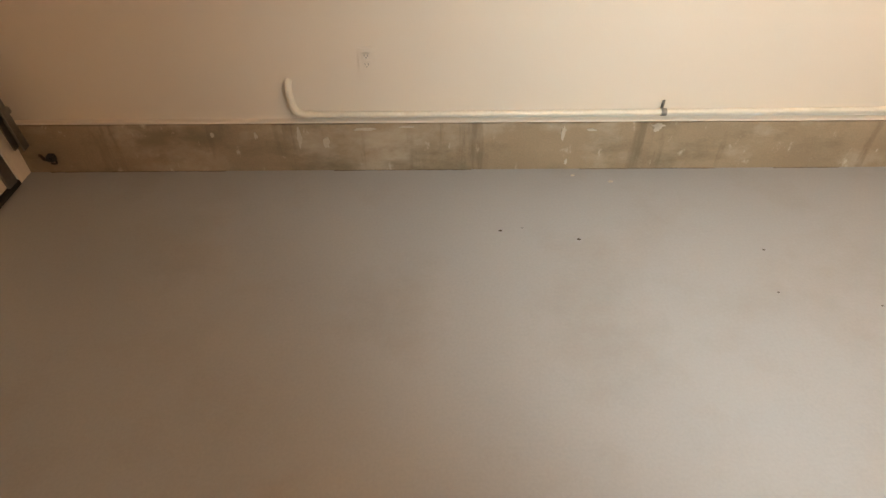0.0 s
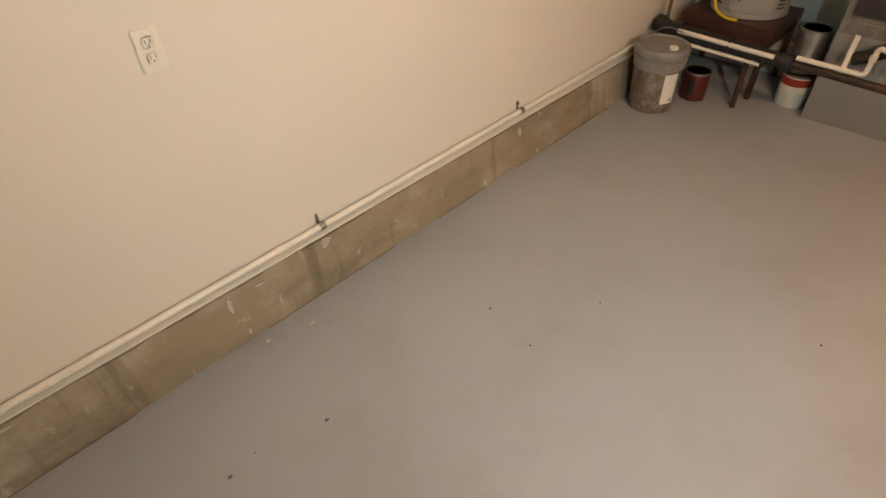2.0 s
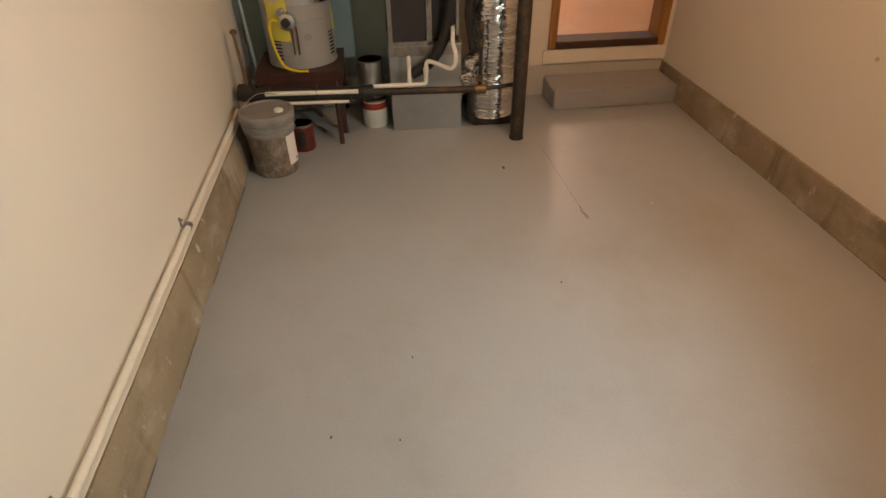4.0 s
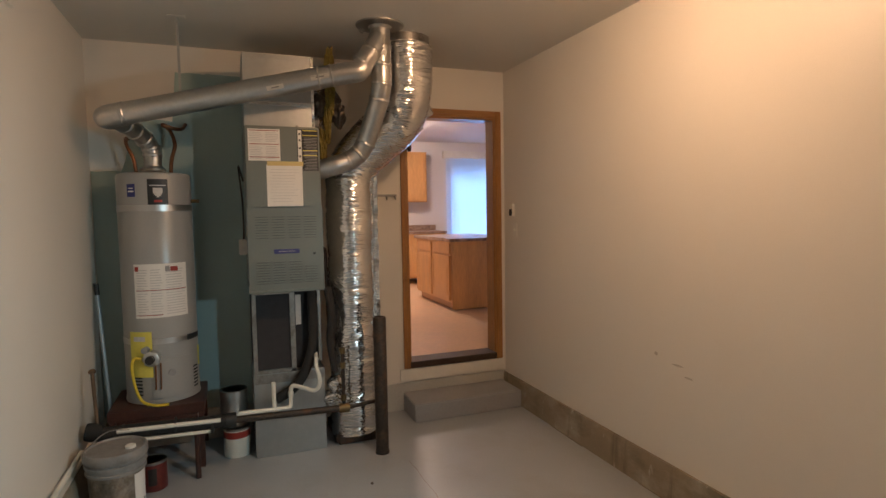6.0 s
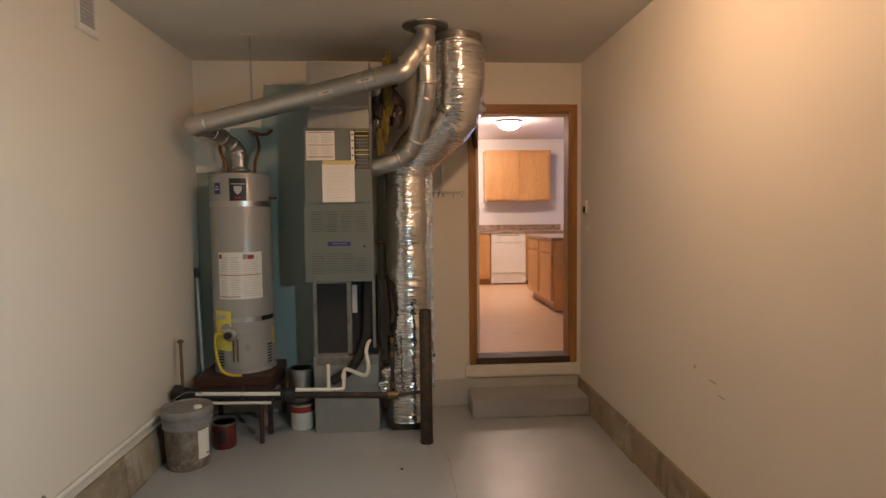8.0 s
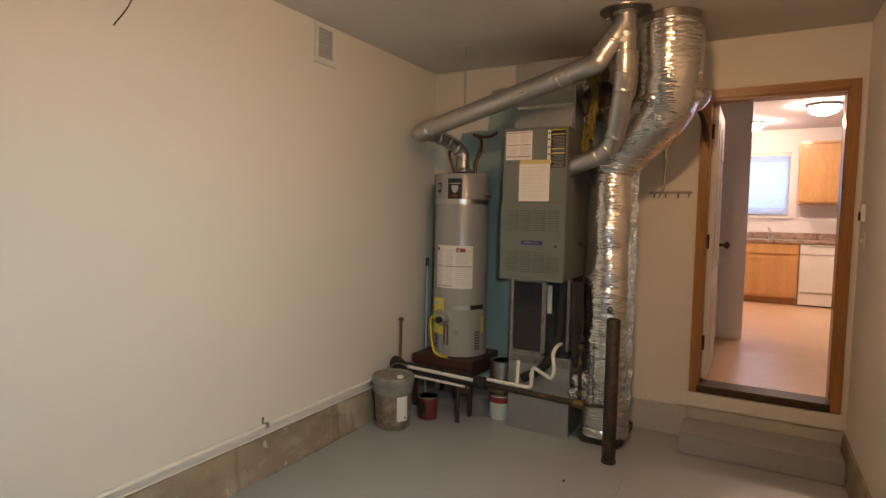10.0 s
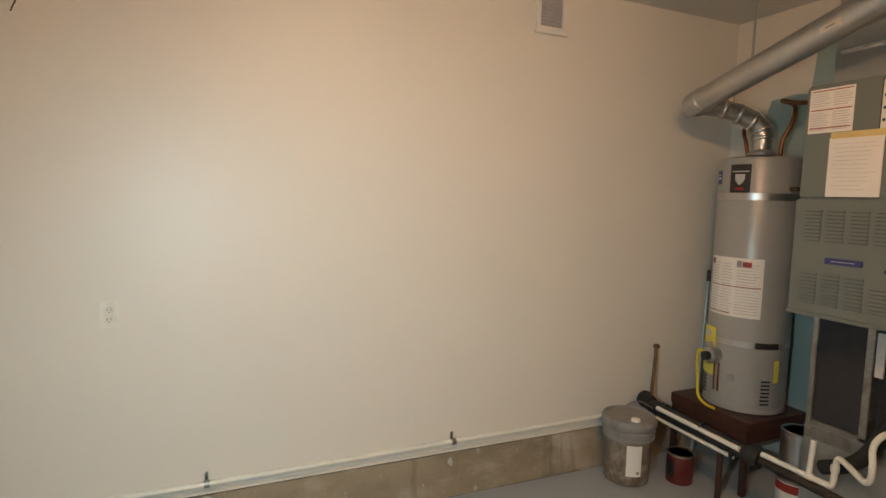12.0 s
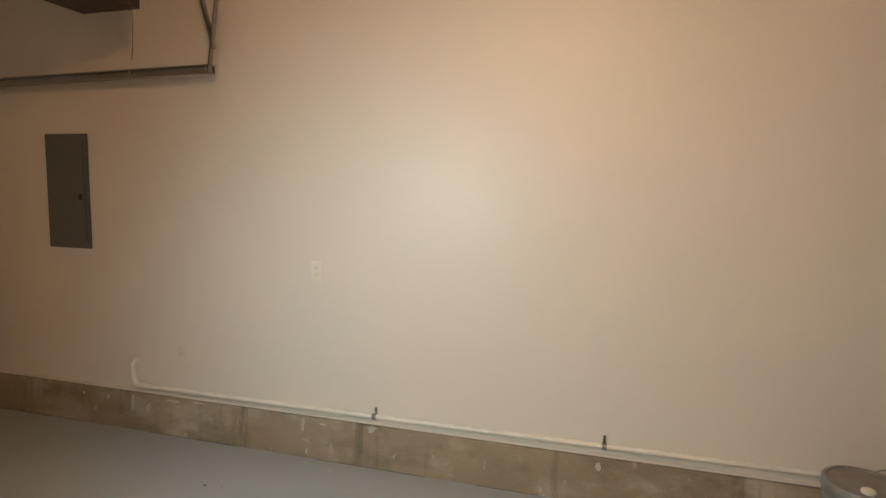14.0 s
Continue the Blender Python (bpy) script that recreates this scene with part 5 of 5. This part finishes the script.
part("kick_plate", box(B(), BF, BF + 0.02, -3.675, -3.085, KF + 0.02, KF + 0.19, 0.004), M_WHITE, dw)
cb = thing("base_cabinet", (BF + 0.3, -4.2, KF), "honey maple base cabinet beside the dishwasher", "cabinet")
part("body", box(B(), BF, KX - 0.002, -4.42, -3.69, KF + 0.1, CT - 0.04), M_CAB, cb)
cabinet_front(cb, "x", BF, -4.39, -3.72, KF + 0.13, CT - 0.06, -1)
ct = thing("countertop", (BF + 0.3, -3.4, CT - 0.04), "brown mottled laminate worktop with backsplash", "worktop")
part("slab", box(B(), BF - 0.03, KX - 0.002, -4.44, -2.1, CT - 0.04, CT, 0.006), M_TOP, ct)
part("backsplash", box(B(), KX - 0.03, KX - 0.002, -4.44, -2.1, CT, CT + 0.1, 0.003), M_TOP, ct)
sk = thing("sink", (BF + 0.3, -2.75, CT), "steel sink rim set in the worktop", "sink")
bm = B()
box(bm, BF + 0.04, BF + 0.07, -3.1, -2.4, CT, CT + 0.008, 0.003)
box(bm, BF + 0.45, BF + 0.5, -3.1, -2.4, CT, CT + 0.008, 0.003)
box(bm, BF + 0.07, BF + 0.45, -3.1, -3.07, CT, CT + 0.008, 0.003)
box(bm, BF + 0.07, BF + 0.45, -2.43, -2.4, CT, CT + 0.008, 0.003)
part("rim", bm, M_CHROME, sk)
part("bowl", box(B(), BF + 0.07, BF + 0.45, -3.07, -2.43, CT - 0.001, CT + 0.003), M_INK, sk)
fc = thing("faucet", (BF + 0.48, -2.72, CT), "chrome kitchen faucet at the sink", "faucet")
part("body", lathe(B(), (BF + 0.48, -2.72, CT + 0.008), [(0.03, 0), (0.028, 0.02), (0.02, 0.03), (0.018, 0.08), (0.024, 0.09), (0.02, 0.115), (0.004, 0.12)], 20), M_CHROME, fc)
part("spout", ring_sweep(B(), curve([(BF + 0.48, -2.72, CT + 0.07), (BF + 0.4, -2.72, CT + 0.12), (BF + 0.3, -2.72, CT + 0.12), (BF + 0.26, -2.72, CT + 0.09)], 5), 0.012, 12), M_CHROME, fc)
part("lever", rod(B(), (BF + 0.48, -2.72, CT + 0.125), (BF + 0.43, -2.69, CT + 0.17), 0.008, 10), M_CHROME, fc)

UC0, UC1 = 1.81, 2.66
for y0, y1 in ((-3.64, -3.04), (-4.18, -3.642)):
    uc = thing("wall_cabinet", (5.3, (y0 + y1) / 2, UC0), "honey maple wall cabinet with panelled doors", "cabinet", "kitchen wall cabinets")
    part("body", box(B(), 5.14, KX - 0.002, y0, y1, UC0, UC1, 0.002), M_CAB, uc)
    part("cornice", box(B(), 5.11, KX - 0.002, y0 - 0.0, y1 + 0.0, UC1, UC1 + 0.03, 0.004), M_CAB, uc)
    cabinet_front(uc, "x", 5.14, y0 + 0.02, y1 - 0.03, UC0 + 0.025, UC1 - 0.025, -1)
kb = thing("outlet", (KX, -3.5, 1.55), "white double outlet above the worktop", "outlet")
part("plate", box(B(), KX - 0.008, KX, -3.56, -3.42, 1.48, 1.6, 0.003), M_PVC, kb)
part("receptacle", box(B(), KX - 0.012, KX - 0.007, -3.54, -3.5, 1.5, 1.58, 0.002), M_WHITE, kb)

# island
IX0, IX1, IY0, IY1 = 2.08, 3.45, -4.1, -3.42
il = thing("kitchen_island", ((IX0 + IX1) / 2, -4.0, KF), "honey maple kitchen island with drawers and doors", "island")
part("body", box(B(), IX0, IX1, IY0, IY1, KF + 0.1, CT - 0.04, 0.003), M_CAB, il)
part("toe_kick", box(B(), IX0 + 0.06, IX1, IY0, IY1 - 0.06, KF, KF + 0.1), M_OAK_H, il)
m = (IX0 + IX1) / 2
for a0, a1 in ((IX0 + 0.04, m - 0.02), (m + 0.02, IX1 - 0.04)):
    cabinet_front(il, "y", IY1, a0, a1, CT - 0.19, CT - 0.06, 1, True)
    cabinet_front(il, "y", IY1, a0, a1, KF + 0.13, CT - 0.215, 1)
part("end_panel", box(B(), IX0 - 0.012, IX0, IY0, IY1, KF + 0.02, CT - 0.04, 0.002), M_CAB, il)
part("worktop", box(B(), IX0 - 0.05, IX1 + 0.03, IY0 - 0.2, IY1 + 0.04, CT - 0.04, CT, 0.008), M_TOP, il, "brown mottled laminate top")


def dome(x, y, r):
    ob = thing("ceiling_light", (x, y, KC), "lit frosted dome light with a bronze rim on the ceiling", "ceiling light", "kitchen dome lights")
    part("rim", lathe(B(), (x, y, KC), [(r * 0.9, -0.035), (r, -0.03), (r * 1.02, -0.01), (r * 0.98, -0.0005)], 36), M_TRACK, ob, "metal rim")
    part("glass", lathe(B(), (x, y, KC), [(0.002, -0.13), (r * 0.35, -0.122), (r * 0.65, -0.1), (r * 0.86, -0.065), (r * 0.9, -0.036)], 36), M_DOME, ob, "glowing frosted glass")
    return ob


dome(3.5, -3.15, 0.18)
dome(4.6, -2.45, 0.12)

# ---- small marks on the floor ----
rnd = random.Random(12)


def crumb(x, y, r, m, label, cat):
    bm = B()
    a = bmesh.ops.create_icosphere(bm, subdivisions=2, radius=1)
    for v in a["verts"]:
        k = 1 + 0.5 * noise.noise(v.co * 2.2 + V(x * 7, y * 9, 0))
        v.co = V(x + v.co.x * r * k, y + v.co.y * r * 0.6 * k, max(0.0, 0.0005 + (v.co.z + 0.4) * r * 0.35))
    return solid("crumb", bm, m, label, cat, base=(x, y, 0), group="crumbs on the floor")


for x, y, r in ((-1.149, -1.597, 0.014), (-3.995, -0.503, 0.008), (-3.67, -0.56, 0.008), (-2.92, -0.63, 0.006), (-2.6, -0.93, 0.005), (-2.96, -0.86, 0.005), (-3.9, -0.487, 0.004), (-2.24, -1.63, 0.006)):
    crumb(x, y, r, M_DIRT, "dark crumb of dirt lying on the floor", "debris")
for x, y, r in ((-1.662, -2.308, 0.012), (-3.62, -0.12, 0.01), (-3.45, -0.17, 0.012)):
    crumb(x, y, r, M_CHIPW, "white paint chip lying on the floor", "debris")
bm = B()
pts = [(-0.95 - 0.81 * i / 24, -1.895 - 0.018 * i / 24 + rnd.uniform(-0.005, 0.005)) for i in range(25)]
prev = None
for i, (x, y) in enumerate(pts):
    w = 0.0012 + (0.008 * (i - 19) / 5 if i >= 20 else 0.0) + rnd.uniform(0, 0.0015)
    cur = (bm.verts.new((x, y - w, 0.002)), bm.verts.new((x, y + w, 0.002)))
    if prev:
        bm.faces.new((prev[0], cur[0], cur[1], prev[1]))
    prev = cur
structure("floor_crack", bm, M_STAIN, "thin dirty crack in the painted floor", "crack")


def paint_run(x, z, w, h):
    """A flat run of old white paint on the face of the concrete foot."""
    rnd2 = random.Random(int(x * 1000))
    bm = B()
    n = 14
    ring = []
    for i in range(n):
        a = 2 * math.pi * i / n
        k = 1 + rnd2.uniform(-0.35, 0.35)
        zz = z + h * k * math.sin(a)
        ring.append(bm.verts.new((x + w * k * math.cos(a), -LEDGE * (1 - 0.16 * zz / 0.1) - 0.004, zz)))
    f = bm.faces.new(ring)
    back = [bm.verts.new((v.co.x, v.co.y + 0.006, v.co.z)) for v in ring]
    for i in range(n):
        bm.faces.new((ring[i], back[i], back[(i + 1) % n], ring[(i + 1) % n]))
    return structure("paint_splash", bm, M_CURB_W, "old white paint run on the concrete foot", "stain")


for x, z, w, h in ((-4.9, 0.17, 0.012, 0.045), (-4.78, 0.15, 0.014, 0.03), (-3.68, 0.19, 0.01, 0.03), (-3.55, 0.205, 0.02, 0.006), (-3.25, 0.21, 0.016, 0.016), (-5.3, 0.19, 0.009, 0.01), (-5.1, 0.185, 0.009, 0.014), (-4.6, 0.215, 0.05, 0.006), (-2.02, 0.19, 0.014, 0.02), (-3.65, 0.04, 0.007, 0.014), (-3.245, 0.225, 0.03, 0.007), (-4.4, 0.225, 0.035, 0.004)):
    paint_run(x, z, w, h)


def scuff(x, z, w, h):
    """A faint rubbed mark on the south wall."""
    bm = B()
    n = 12
    r2 = random.Random(int(x * 500))
    ring = [bm.verts.new((x + w * (1 + r2.uniform(-0.3, 0.3)) * math.cos(2 * math.pi * i / n), W + 0.0022, z + h * (1 + r2.uniform(-0.3, 0.3)) * math.sin(2 * math.pi * i / n))) for i in range(n)]
    bm.faces.new(ring)
    return structure("wall_scuff", bm, M_SCUFF, "faint rubbed mark on the cream wall", "mark")


for x, z, w, h in ((-1.86, 0.8, 0.012, 0.012), (-2.02, 0.77, 0.04, 0.006), (-2.1, 0.72, 0.03, 0.005)):
    scuff(x, z, w, h)
